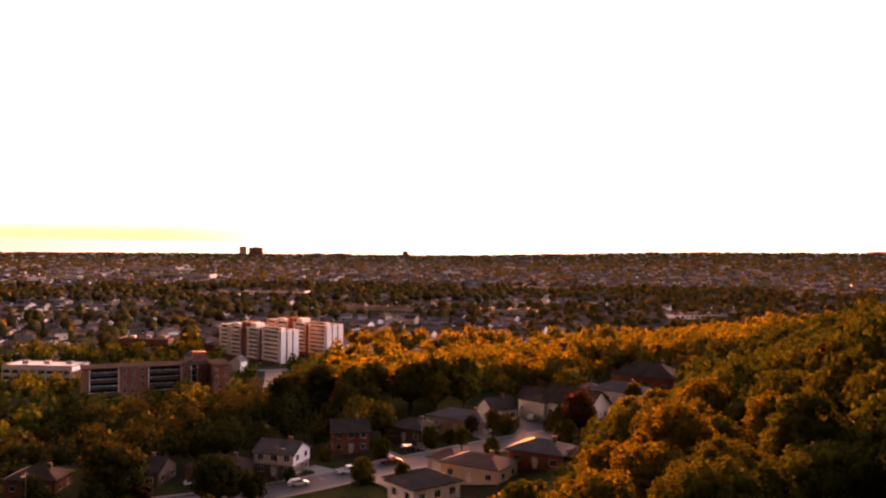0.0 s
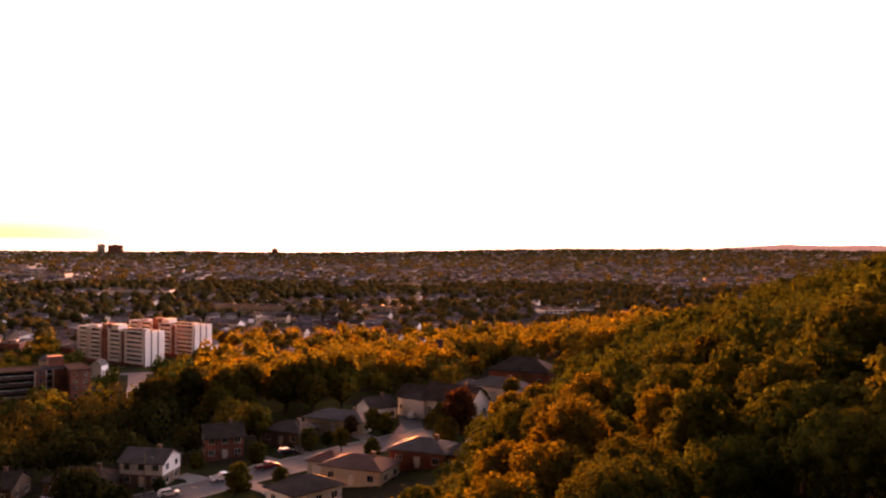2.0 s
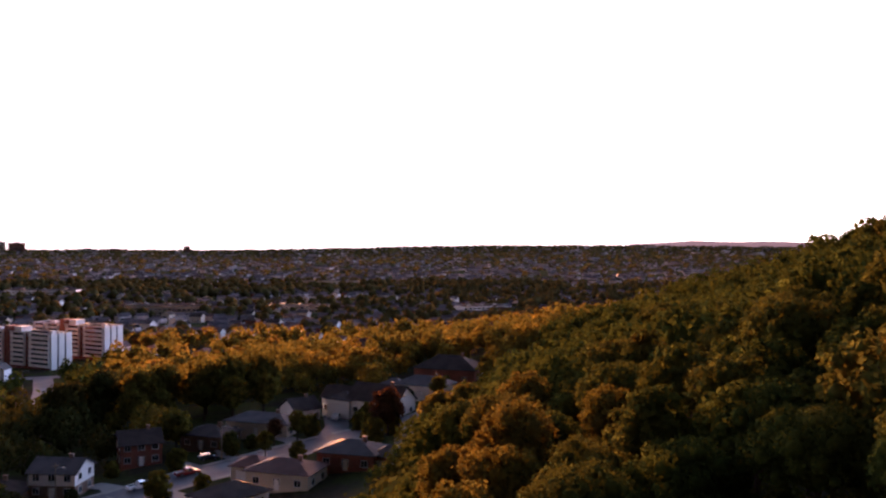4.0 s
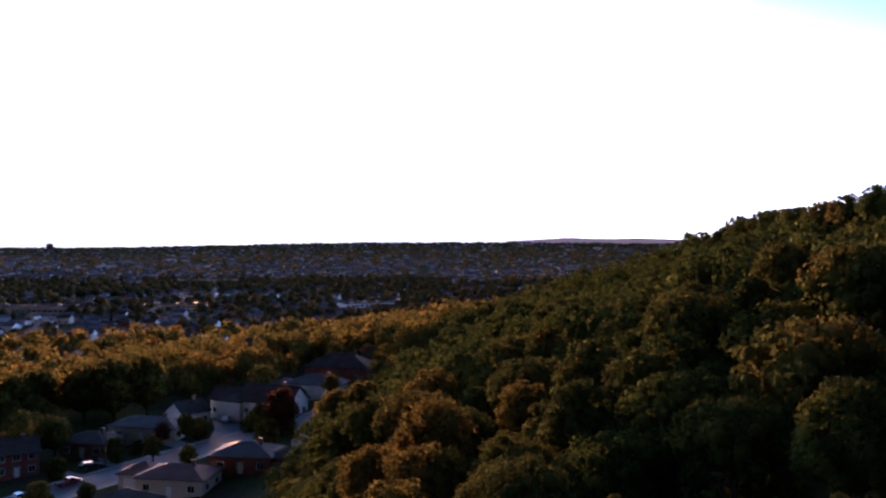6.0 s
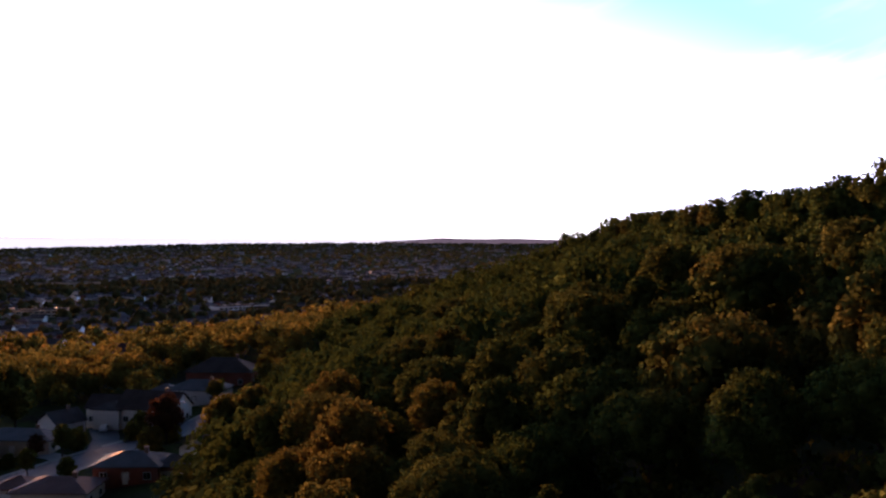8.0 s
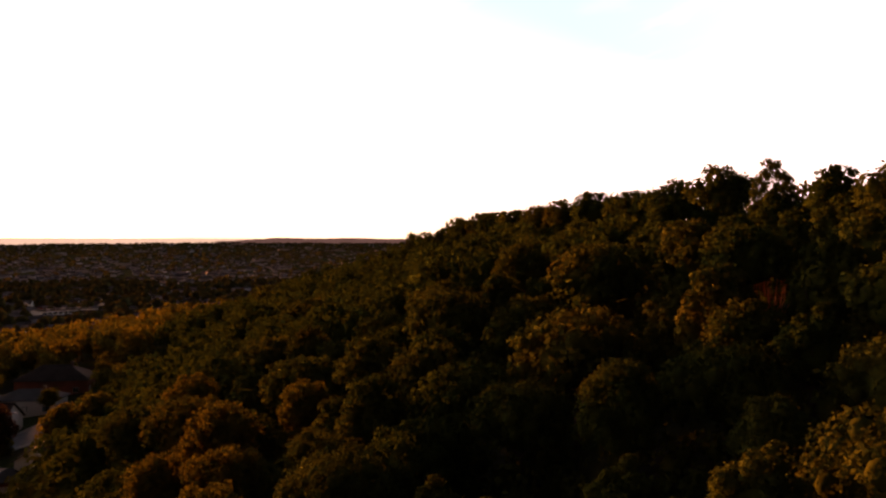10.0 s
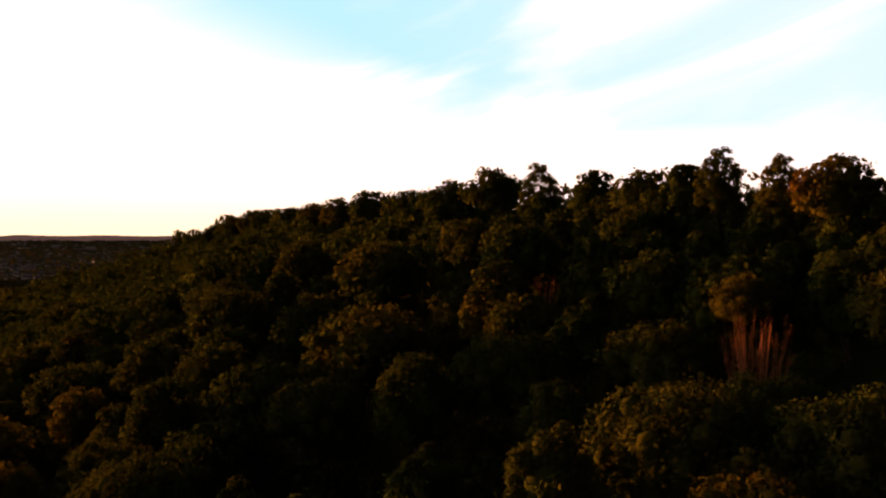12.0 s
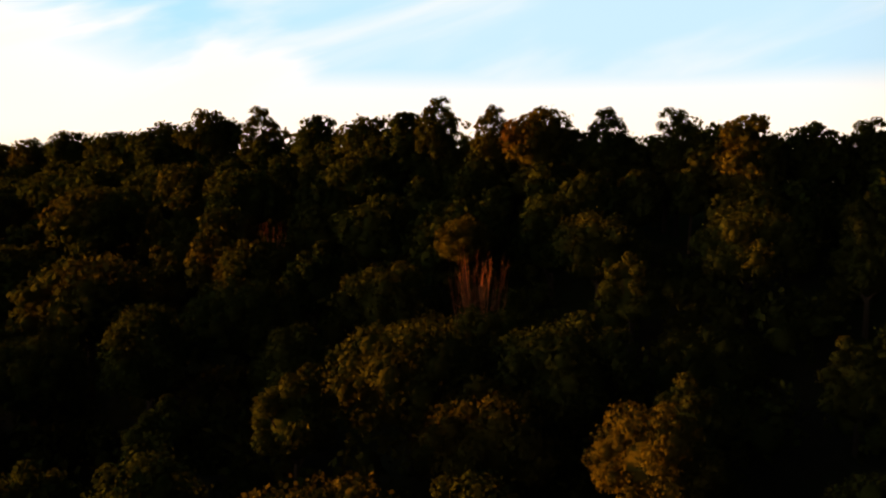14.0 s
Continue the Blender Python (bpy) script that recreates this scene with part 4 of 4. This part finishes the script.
def flat_building(x, y, turn, w, d, h, wall, label, bays=8, roof=None):
    """A flat-roofed shop, school or works: walls, roof with parapet, strip windows, rooftop units."""
    t = thing("flat_building", label, "building", Matrix.Translation((x, y, ground_z(x, y))) @ Matrix.Rotation(radians(turn), 4, "Z"))
    part("wall", one_box(-w / 2, -d / 2, -3, w / 2, d / 2, h), wall, t)
    part("roof", boxes([(-w / 2 + 0.3, -d / 2 + 0.3, h, w / 2 - 0.3, d / 2 - 0.3, h + 0.1)]), roof or M_ROOF_FLAT, t)
    part("parapet", boxes([(-w / 2 - 0.1, -d / 2 - 0.1, h, w / 2 + 0.1, -d / 2 + 0.3, h + 0.6), (-w / 2 - 0.1, d / 2 - 0.3, h, w / 2 + 0.1, d / 2 + 0.1, h + 0.6),
                           (-w / 2 - 0.1, -d / 2 + 0.3, h, -w / 2 + 0.3, d / 2 - 0.3, h + 0.6), (w / 2 - 0.3, -d / 2 + 0.3, h, w / 2 + 0.1, d / 2 - 0.3, h + 0.6)]), M_CONCRETE, t)
    for s in range(max(1, int(h // 3.4))):
        for k in range(bays):
            e = -w / 2 + w * (k + 0.5) / bays
            part("pane", one_box(e - w / bays * 0.38, -d / 2 - 0.06, s * 3.4 + 1.0, e + w / bays * 0.38, -d / 2 + 0.02, s * 3.4 + 2.6), M_GLASS, t)
    for k in range(3):
        e = -w / 2 + w * (k + 0.7) / 3.3
        part("roof_unit", one_box(e - 1.6, -1.5 + k, h + 0.1, e + 1.6, 1.2 + k, h + 1.7), M_METAL, t, "grey rooftop unit")
    KEEP.append((x, y, max(w, d) * 0.55))
    return t


flat_building(-60, 905, -20, 78, 26, 9, M_CREAM_WALL, "long three-storey pale school-like building among trees", 16)
flat_building(-230, 1195, -6, 86, 30, 8, M_WHITE_WALL, "low white shopping building with a flat roof", 18)
flat_building(-300, 1160, -6, 60, 26, 6, M_CREAM_WALL, "low pale warehouse with a flat roof", 10)
flat_building(-345, 980, -5, 50, 30, 6, M_WHITE_WALL, "low pale commercial building with a flat roof", 10)
flat_building(-209, 454, -5, 38, 18, 8, M_WHITE_WALL, "white flat-roofed commercial building with a pale roof", 8, M_WHITE_WALL)
KEEP.extend([(-196, 428, 14), (-212, 432, 14)])
flat_building(-176, 440, -5, 24, 12, 5, M_WHITE_WALL, "small white flat-roofed building behind the brick block", 6)
flat_building(-197, 575, -5, 34, 14, 9, M_BRICK, "three-storey red-brick flat-roofed building", 8)
flat_building(-255, 560, -5, 30, 14, 6, M_BRICK, "low brick building with a flat roof", 8)
flat_building(70, 900, -8, 60, 22, 7, M_CREAM_WALL, "pale low building with a flat roof in the town", 12)
flat_building(250, 850, 10, 50, 20, 7, M_WHITE_WALL, "white low building with a flat roof in the town", 10)
flat_building(160, 1400, 4, 90, 30, 8, M_CREAM_WALL, "wide pale works building in the town", 12)
flat_building(-520, 1750, -6, 110, 40, 8, M_CREAM_WALL, "wide pale works building on the plain", 14)
flat_building(-700, 2100, -6, 120, 50, 9, M_CREAM_WALL, "long pale storage building on the plain", 14)

# towers on the lake shore


def shore_tower(x, y, turn, w, d, storeys, wall, label):
    t = thing("tower_block", label, "building", Matrix.Translation((x, y, ground_z(x, y))) @ Matrix.Rotation(radians(turn), 4, "Z"))
    H = storeys * 3.0
    part("wall", one_box(-w / 2, -d / 2, -4, w / 2, d / 2, H), wall, t)
    part("roof", boxes([(-w / 2 - 0.3, -d / 2 - 0.3, H, w / 2 + 0.3, d / 2 + 0.3, H + 0.8), (-w / 6, -d / 4, H + 0.8, w / 6, d / 4, H + 4)]), M_ROOF_FLAT, t)
    for k in range(storeys):
        part("window_band", one_box(-w / 2 + 1, -d / 2 - 0.2, k * 3 + 0.9, w / 2 - 1, -d / 2 + 0.1, k * 3 + 2.4), M_GLASS, t)
    KEEP.append((x, y, w))


shore_tower(-1000, 4300, 8, 34, 30, 14, M_CREAM_WALL, "pale tower block on the lake shore")
shore_tower(-935, 4300, 8, 68, 24, 13, M_BRICK, "broad brick tower block on the lake shore")
shore_tower(-190, 4350, 0, 30, 22, 9, M_BRICK, "brick tower block near the shore")
shore_tower(-520, 4350, 0, 120, 24, 4, M_BRICK, "long low apartment block near the shore")
shore_tower(-640, 4360, 0, 90, 24, 4, M_CREAM_WALL, "low pale apartment block near the shore")

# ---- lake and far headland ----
# upright glowing band in place of the water beyond the plain
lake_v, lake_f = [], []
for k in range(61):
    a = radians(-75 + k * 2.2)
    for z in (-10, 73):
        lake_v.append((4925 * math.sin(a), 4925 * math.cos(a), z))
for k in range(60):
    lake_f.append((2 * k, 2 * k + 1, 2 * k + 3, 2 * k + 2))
lake = link("water", lake_v, lake_f, M_LAKE_GLOW)
tagged(lake, "pale lake band reaching to the horizon, glowing with the sunset's painted reflection", "water", kind="structure")

# added mauve strip whose glow stands in for haze over the far shore
shore_haze_v, shore_haze_f = [], []
for k in range(61):
    a = radians(-75 + k * 1.35)
    for z in (66, 73.5):
        shore_haze_v.append((4918 * math.sin(a), 4918 * math.cos(a), z - 0.02 * max(0, k - 40) * (z - 60)))
for k in range(60):
    shore_haze_f.append((2 * k, 2 * k + 1, 2 * k + 3, 2 * k + 2))
M_SHORE_HAZE = material("shore_haze", (0.24, 0.2, 0.22), 0.95, 0.2, 0.02)
M_SHORE_HAZE.node_tree.nodes["Principled BSDF"].inputs["Emission Color"].default_value = (1.0, 0.72, 0.66, 1)
M_SHORE_HAZE.node_tree.nodes["Principled BSDF"].inputs["Emission Strength"].default_value = 0.15
tagged(link("backdrop", shore_haze_v, shore_haze_f, M_SHORE_HAZE), "thin glowing mauve strip standing for haze over the far lake shore", "backdrop", kind="structure")

hv, hf = [], []
hr = np.random.default_rng(3)
for k in range(121):
    az = 26.3 + k * 0.25
    a = radians(az)
    top = 56 + 21 * min(1, max(0, (az - 26.3) / 4.0)) + 2 * math.sin(az * 1.3) + hr.uniform(-0.8, 0.8)
    for z in (20, top):
        hv.append((4900 * math.sin(a), 4900 * math.cos(a), z))
for k in range(120):
    hf.append((2 * k, 2 * k + 1, 2 * k + 3, 2 * k + 2))
# haze over the headland is put into its pale colour and pink emission
M_HEAD_HAZE = material("headland_hazed", (0.20, 0.17, 0.19), 0.95, 0.2, 0.02)
M_HEAD_HAZE.node_tree.nodes["Principled BSDF"].inputs["Emission Color"].default_value = (1.0, 0.72, 0.74, 1)
M_HEAD_HAZE.node_tree.nodes["Principled BSDF"].inputs["Emission Strength"].default_value = 0.035
head = link("backdrop", hv, hf, M_HEAD_HAZE)
tagged(head, "distant wooded headland beyond the lake, with haze put in as a faint glow", "backdrop", kind="structure")

# ---- cars ----


def car(x, y, turn, paint, label, pickup=False):
    """A parked car: body with cabin, windows, four wheels with rims, lights. It stands along its own x axis."""
    t = thing("car", label, "car", Matrix.Translation((x, y, ground_z(x, y) + 0.29)) @ Matrix.Rotation(radians(turn), 4, "Z"), "parked cars")
    ln = 5.4 if pickup else 4.4
    prof = [(-ln / 2, 0.35), (-ln / 2, 0.9), (-ln / 2 + 0.25, 0.98), (ln / 2 - 1.25, 0.98), (ln / 2 - 0.15, 0.82), (ln / 2, 0.6), (ln / 2, 0.35)]
    if pickup:
        cab = [(-0.6, 0.98), (-0.45, 1.62), (0.75, 1.66), (1.4, 0.98)]
    else:
        cab = [(-ln / 2 + 0.15, 0.98), (-ln / 2 + 0.6, 1.46), (0.35, 1.5), (1.1, 0.98)]

    def slab(pr, hw, hw2):
        n = len(pr)
        vs = [(a, -hw if b < 1.2 else -hw2, b) for a, b in pr] + [(a, hw if b < 1.2 else hw2, b) for a, b in pr]
        fs = [tuple(range(n)), tuple(range(2 * n - 1, n - 1, -1))] + [(i, i + n, (i + 1) % n + n, (i + 1) % n) for i in range(n)]
        return vs, fs

    body = part("body", slab(prof, 0.88, 0.88), paint, t)
    part("cabin", slab(cab, 0.86, 0.7), paint, t)
    part("window_glass", slab([(cab[0][0] + 0.12, 1.03), (cab[1][0] + 0.05, cab[1][1] - 0.1), (cab[2][0] - 0.02, cab[2][1] - 0.1), (cab[3][0] - 0.12, 1.03)], 0.875, 0.745), M_GLASS, t)
    part("windscreen", ([(cab[2][0] + 0.06, -0.62, cab[2][1] - 0.05), (cab[2][0] + 0.06, 0.62, cab[2][1] - 0.05), (cab[3][0] + 0.02, 0.74, 1.03), (cab[3][0] + 0.02, -0.74, 1.03)], [(3, 2, 1, 0)]), M_GLASS, t)
    if pickup:
        part("bed", one_box(-ln / 2 + 0.15, -0.7, 0.985, -0.7, 0.7, 1.0), M_DARK, t, "dark open load bed")
    for sx in (-1, 1):
        for sy in (-1, 1):
            px, py = sx * ln * 0.3, sy * 0.8
            ty = part("tyre", tube([(px, py - 0.11, 0.33), (px, py + 0.11, 0.33)], [0.33, 0.33], 14), M_RUBBER, t)
            part("rim", tube([(px, py - 0.125, 0.33), (px, py + 0.125, 0.33)], [0.19, 0.19], 10), M_METAL, ty)
    for sy in (-1, 1):
        part("headlight", one_box(ln / 2 - 0.12, sy * 0.62 - 0.16, 0.62, ln / 2 + 0.01, sy * 0.62 + 0.16, 0.76), M_LAMP_GLASS, t)
        part("taillight", one_box(-ln / 2 - 0.01, sy * 0.7 - 0.12, 0.66, -ln / 2 + 0.06, sy * 0.7 + 0.12, 0.86), M_CAR_RED, t)
    return t


car(-30.5, 184.8, 22, M_CAR_WHITE, "white hatchback parked by the kerb")
car(-20.5, 191.5, 28, M_CAR_WHITE, "white pickup truck parked by the kerb", True)
car(-11.5, 196.5, 28, M_CAR_RED, "dark red pickup parked by the kerb", True)
car(-7.5, 207.5, 20, M_CAR_DARK, "dark car on a driveway")
car(24.5, 231, 70, M_CAR_WHITE, "white car on the drive by the white house")
car(-55, 191, 40, M_CAR_DARK, "dark car parked beside a bungalow")
car(-70, 352, 100, M_CAR_WHITE, "white car on the side street")

# ---- poles ----


def utility_pole(x, y, turn, h=9.0):
    t = thing("utility_pole", "tall wooden utility pole with a lamp arm by the street", "pole", Matrix.Translation((x, y, ground_z(x, y) - 0.2)) @ Matrix.Rotation(radians(turn), 4, "Z"), "street poles")
    part("post", tube([(0, 0, 0), (0, 0, h)], [0.16, 0.11], 8), M_WOOD, t)
    part("arm", tube([(0, 0, h - 1.2), (1.2, 0, h - 0.6), (2.2, 0, h - 0.5)], [0.05, 0.045, 0.04], 6), M_METAL, t)
    part("lamp_head", boxes([(2.0, -0.14, h - 0.56, 2.7, 0.14, h - 0.42), (2.1, -0.1, h - 0.62, 2.6, 0.1, h - 0.56)]), M_METAL, t, "grey lamp head")
    part("crossbar", one_box(-0.06, -0.9, h - 0.5, 0.06, 0.9, h - 0.38), M_WOOD, t)


for px, py, pt in ((-36, 188.5, -40), (-4.5, 205.5, -50), (-88, 182, -80), (36, 207, -60), (-74, 330, 0), (-95, 440, 0)):
    utility_pole(px, py, pt)

# ---- trees of the town ----
TOWN = "trees round the houses"
town = [
    tree_prototype(41, 8.5, 8.6, M_LEAF_TOWN, 20, 1500, 0.46, label="rounded garden tree with yellow-green autumn leaves", group=TOWN),
    tree_prototype(42, 10.0, 9.8, M_LEAF_TOWN, 26, 1900, 0.48, label="big broad garden tree turning golden", group=TOWN),
    tree_prototype(43, 8.0, 9.0, M_LEAF_TOWN, 18, 1300, 0.46, label="small round garden tree in autumn green", group=TOWN),
    tree_prototype(44, 7.8, 8.6, M_LEAF_RED, 18, 1400, 0.44, label="dark red-leaved garden tree", group=TOWN),
]
# copies for the west side, their shade painted into the leaf colour
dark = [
    tree_prototype(51, 8.5, 8.6, M_LEAF_SHADED, 20, 1500, 0.46, label="rounded garden tree near the street, coloured dark green as in shade", group=TOWN),
    tree_prototype(52, 10.0, 9.8, M_LEAF_SHADED, 26, 1900, 0.48, label="big broad garden tree, coloured dark green as in shade", group=TOWN),
    tree_prototype(53, 8.0, 9.0, M_LEAF_SHADED, 18, 1300, 0.46, label="small round garden tree, coloured dark green as in shade", group=TOWN),
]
TOWN_HIGH = (10.5, 13.0, 8.0, 9.0)
rng = np.random.default_rng(8)


def town_tree(k, x, y, size=1.0, tall=1.0, spread=1.0):
    high = TOWN_HIGH[k] * size * tall
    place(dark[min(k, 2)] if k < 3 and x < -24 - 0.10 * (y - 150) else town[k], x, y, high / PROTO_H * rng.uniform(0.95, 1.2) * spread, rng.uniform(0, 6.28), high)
    KEEP.append((x, y, 2.0 * size))


# single trees that stand out
town_tree(3, 33, 203, 1.25, 1.0, 1.15)
town_tree(2, 5, 201.5, 0.8)
town_tree(0, -15, 222, 1.0)
town_tree(2, 13, 214, 0.9)
town_tree(0, 70, 245, 1.0, 0.85)
town_tree(3, 7.5, 213, 0.9, 0.8)
town_tree(1, 45, 178, 1.0, 0.85)
town_tree(1, 41, 186, 0.9, 0.9)
town_tree(0, 52, 232, 0.7)
town_tree(3, -60, 172, 0.8)
town_tree(1, -66, 174, 1.45, 0.8)
town_tree(1, -45, 171, 1.15, 0.8)
town_tree(2, -42, 174, 1.0, 0.75)
for x in range(-46, 14, 9):
    town_tree(1, x + rng.uniform(-2, 2), 268 + 0.12 * x + rng.uniform(-6, 6), rng.uniform(1.1, 1.35))
    town_tree(0, x + rng.uniform(-2, 2), 255 + 0.1 * x + rng.uniform(-4, 4), rng.uniform(0.9, 1.2))
garden, tries = [], 0
while len(garden) < 330 and tries < 9000:
    tries += 1
    x, y = rng.uniform(-150, 115), rng.uniform(140, 340)
    if below_ridge(x, y)[0] < 98 or near_line(x, y, STREET, 8) or near_line(x, y, [(20, 208), (24, 222), (25, 236)], 6) or near_line(x, y, [(-66, 335), (-73, 365)], 7) or not free(x, y, 2.2):
        continue
    if -34 < x < 40 and 138 < y < 212 or -22 < x < 72 and 205 < y < 262 and rng.uniform() < 0.75:
        continue
    garden.append((x, y))
    KEEP.append((x, y, 2.6))
for x, y in ((-14, 205), (-2, 208), (12, 196), (29, 200), (16, 218), (34, 204), (-28, 206), (-8, 183), (-16, 182), (4, 187), (44, 234), (31, 219), (-3, 213), (58, 249), (2, 214), (-33, 189), (-44, 187), (40, 197), (28, 213.5)):
    town_tree(2, x, y, rng.uniform(0.4, 0.7), rng.uniform(0.8, 1.1), 1.5)
garden.sort(key=lambda p: math.hypot(*p))
for x, y in garden[:34]:
    town_tree(int(rng.choice([0, 1, 2, 3], p=[.4, .2, .35, .05])), x, y, rng.uniform(0.7, 0.95))
for p in (*town, *dark):
    for o in (*p.children_recursive, p):
        bpy.data.objects.remove(o)

# ---- houses farther off ----
rng = np.random.default_rng(9)


def plain_house(k, wall, roof, w, d, kind):
    t = thing("house", ["small pale house with a dark gable roof among trees", "brick house with a brown hip roof among trees", "white house with a grey gable roof among trees", "cream bungalow with a brown hip roof among trees"][k], "house", None, "houses of the farther town")
    h, rh = (5.2, 2.6) if kind == "gable" else (3.4, 2.2)
    body, bf = box(-w / 2, -d / 2, -1.5, w / 2, d / 2, h), list(BOX_F)
    if kind == "gable":
        body += [(-w / 2, 0, h + rh * 0.97), (w / 2, 0, h + rh * 0.97)]
        bf += [(4, 7, 8), (5, 9, 6)]
    part("wall", (body, bf), wall, t)
    part("roof", moved(gable(w, d, rh * (1 + 1.0 / d), 0.5) if kind == "gable" else hip(w, d, rh, 0.6), 0, 0, h + (-rh / d if kind == "gable" else 0) + 0.19), roof, t)
    for e in (-w / 4, w / 4):
        part("window", one_box(e - 0.8, -d / 2 - 0.06, 1.0, e + 0.8, -d / 2 + 0.02, 2.3), M_GLASS, t)
        part("window", one_box(e - 0.8, d / 2 - 0.02, 1.0, e + 0.8, d / 2 + 0.06, 2.3), M_GLASS, t)
    return t


plain = [plain_house(0, M_CREAM_WALL, M_SHINGLE, 11, 8.5, "gable"), plain_house(1, M_BRICK, M_SHINGLE, 13, 9, "hip"),
         plain_house(2, M_WHITE_WALL, M_SHINGLE_GREY, 10, 8.5, "gable"), plain_house(3, M_CREAM_WALL, M_SHINGLE_RED, 14, 9, "hip")]
# a white gabled house that stands clear beside the brick block
copy_thing(plain[2], Matrix.Translation((-112, 474, ground_z(-112, 474) + 1.0)) @ Matrix.Rotation(radians(78), 4, "Z") @ Matrix.Diagonal((0.8, 0.75, 0.95, 1)))
KEEP.append((-112, 474, 9))
KEEP.append((-109, 460, 7))
made, tries = 0, 0
while made < 280 and tries < 20000:
    tries += 1
    r, a = 290 + 900 * rng.uniform(0, 1) ** 0.8, radians(rng.uniform(-34, 44))
    x, y = r * math.sin(a), r * math.cos(a)
    if below_ridge(x, y)[0] < 118 or not free(x, y, 7) or near_line(x, y, [(-66, 335), (-73, 365), (-84, 430), (-93, 475)], 14):
        continue
    turn = radians(rng.choice([-30, 60, -30, 150]) + rng.uniform(-6, 6))
    m = Matrix.Translation((x, y, ground_z(x, y) + 0.2)) @ Matrix.Rotation(turn, 4, "Z")
    copy_thing(plain[int(rng.integers(0, 4))], m)
    KEEP.append((x, y, 9))
    made += 1
for p in plain:
    for o in (*p.children_recursive, p):
        bpy.data.objects.remove(o)

# the roofs of the plain, too many to count
wall_q, roof_q = [], []
for _ in range(7000):
    r, a = 640 * (4500 / 640) ** rng.uniform(0, 1), radians(rng.uniform(-36, 48))
    x, y = r * math.sin(a), r * math.cos(a)
    if below_ridge(x, y)[0] < 160 or r < 1500 and not free(x, y, 8):
        continue
    big = r > 1700 and rng.uniform() < 0.02
    w, d, h = (rng.uniform(30, 60), rng.uniform(20, 30), rng.uniform(5, 8)) if big else (rng.uniform(8, 13), rng.uniform(7, 10), rng.uniform(3.0, 4.6))
    m = Matrix.Translation((x, y, ground_z(x, y))) @ Matrix.Rotation(rng.uniform(-0.7, 0.7), 4, "Z")
    if r < 1300:
        KEEP.append((x, y, 2.5))
    b = [m @ Vector(v) for v in box(-w / 2, -d / 2, -2, w / 2, d / 2, h)]
    for f in BOX_F[2:]:
        wall_q.append([b[i] for i in f])
    rh = 0.4 if big else 2.4
    e = [m @ Vector(v) for v in ((-w / 2 - 0.5, -d / 2 - 0.5, h), (w / 2 + 0.5, -d / 2 - 0.5, h), (w / 2 + 0.5, 0, h + rh), (-w / 2 - 0.5, 0, h + rh), (w / 2 + 0.5, d / 2 + 0.5, h), (-w / 2 - 0.5, d / 2 + 0.5, h))]
    roof_q += [[e[0], e[1], e[2], e[3]], [e[3], e[2], e[4], e[5]]]
far_houses = new("distant_houses", quad_mesh("distant_houses", np.array(wall_q, float), M_FAR_WALLS))
tagged(far_houses, "countless small pale houses scattered over the plain", "houses", kind="stuff")
far_roofs = new("distant_roofs", quad_mesh("distant_roofs", np.array(roof_q, float), M_FAR_ROOFS))
tagged(far_roofs, "brown and grey roofs of the houses on the plain", "roofs", kind="stuff")


def scatter(n, r0, r1, clear, power=1.0):
    """Random places on the plain between two ranges, off the buildings and the streets, thinner in some quarters."""
    m = n * 3
    r, a = np.sqrt(r0 * r0 + (r1 * r1 - r0 * r0) * rng.uniform(0, 1, m) ** power), np.radians(rng.uniform(-36, 50, m))
    x, y = r * np.sin(a), r * np.cos(a)
    s = below_ridge(x, y)
    ok = (s > 104) & ~((y < 335) & (x > -130) & (x < 110) & (r < 300))
    for c, d, e in KEEP if clear else ():
        ok &= (x - c) ** 2 + (y - d) ** 2 > (e + clear) ** 2
    out = []
    for p, q in zip(x[ok], y[ok]):
        if noise.noise((p * 0.006, q * 0.006, 0)) < -0.32:
            continue
        if r0 < 600 and (near_line(p, q, [(-66, 335), (-73, 365), (-84, 430), (-93, 475)], 9) or near_line(p, q, [(-260, 475), (60, 500)], 7)):
            continue
        out.append((p, q))
    return out[:n]


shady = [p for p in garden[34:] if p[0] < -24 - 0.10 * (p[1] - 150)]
wood_mass("shady_trees", shady, 9.2, 10.0, 300, 0.75, M_LEAF_SHADED, "dense trees between the near houses, coloured dark green as in shade", 39, 0.03, 0.28, 14)
wood_mass("garden_trees", [p for p in garden[34:] if p not in shady], 8.8, 9.5, 300, 0.75, M_LEAF_TOWN, "dense green and golden trees between the near houses", 40, 0.03, 0.28, 14)
close_in, farther = scatter(380, 250, 400, 2.5), scatter(780, 400, 620, 2.5)
west = [p for p in close_in + farther if p[0] < -0.14 * p[1]]
wood_mass("west_trees", west, 9.6, 10.0, 110, 1.1, M_LEAF_HILL, "olive-green trees round the apartment blocks", 45, 0.03, 0.3, 9)
wood_mass("town_trees", [p for p in close_in if p not in west], 9.4, 10.0, 170, 0.92, M_LEAF_TOWN, "yellow-green and golden trees filling the gardens of the town", 41, 0.03, 0.3, 10)
wood_mass("street_trees", [p for p in farther if p not in west], 9.8, 10.0, 60, 1.6, M_LEAF_TOWN, "rounded autumn trees along the streets of the town", 44, 0.03, 0.3, 8)
wood_mass("mid_trees", scatter(4600, 600, 1500, 3.0, 0.8), 10.0, 9.0, 12, 2.4, M_LEAF_FAR, "autumn trees spread through the farther streets", 42, 0.02, 0.35, 0, True)
wood_mass("distant_trees", scatter(9600, 1450, 4800, 0.0, 0.8), 13.0, 6.0, 10, 4.6, M_LEAF_FAR, "belt of distant trees across the plain", 43, 0.0, 0.35)
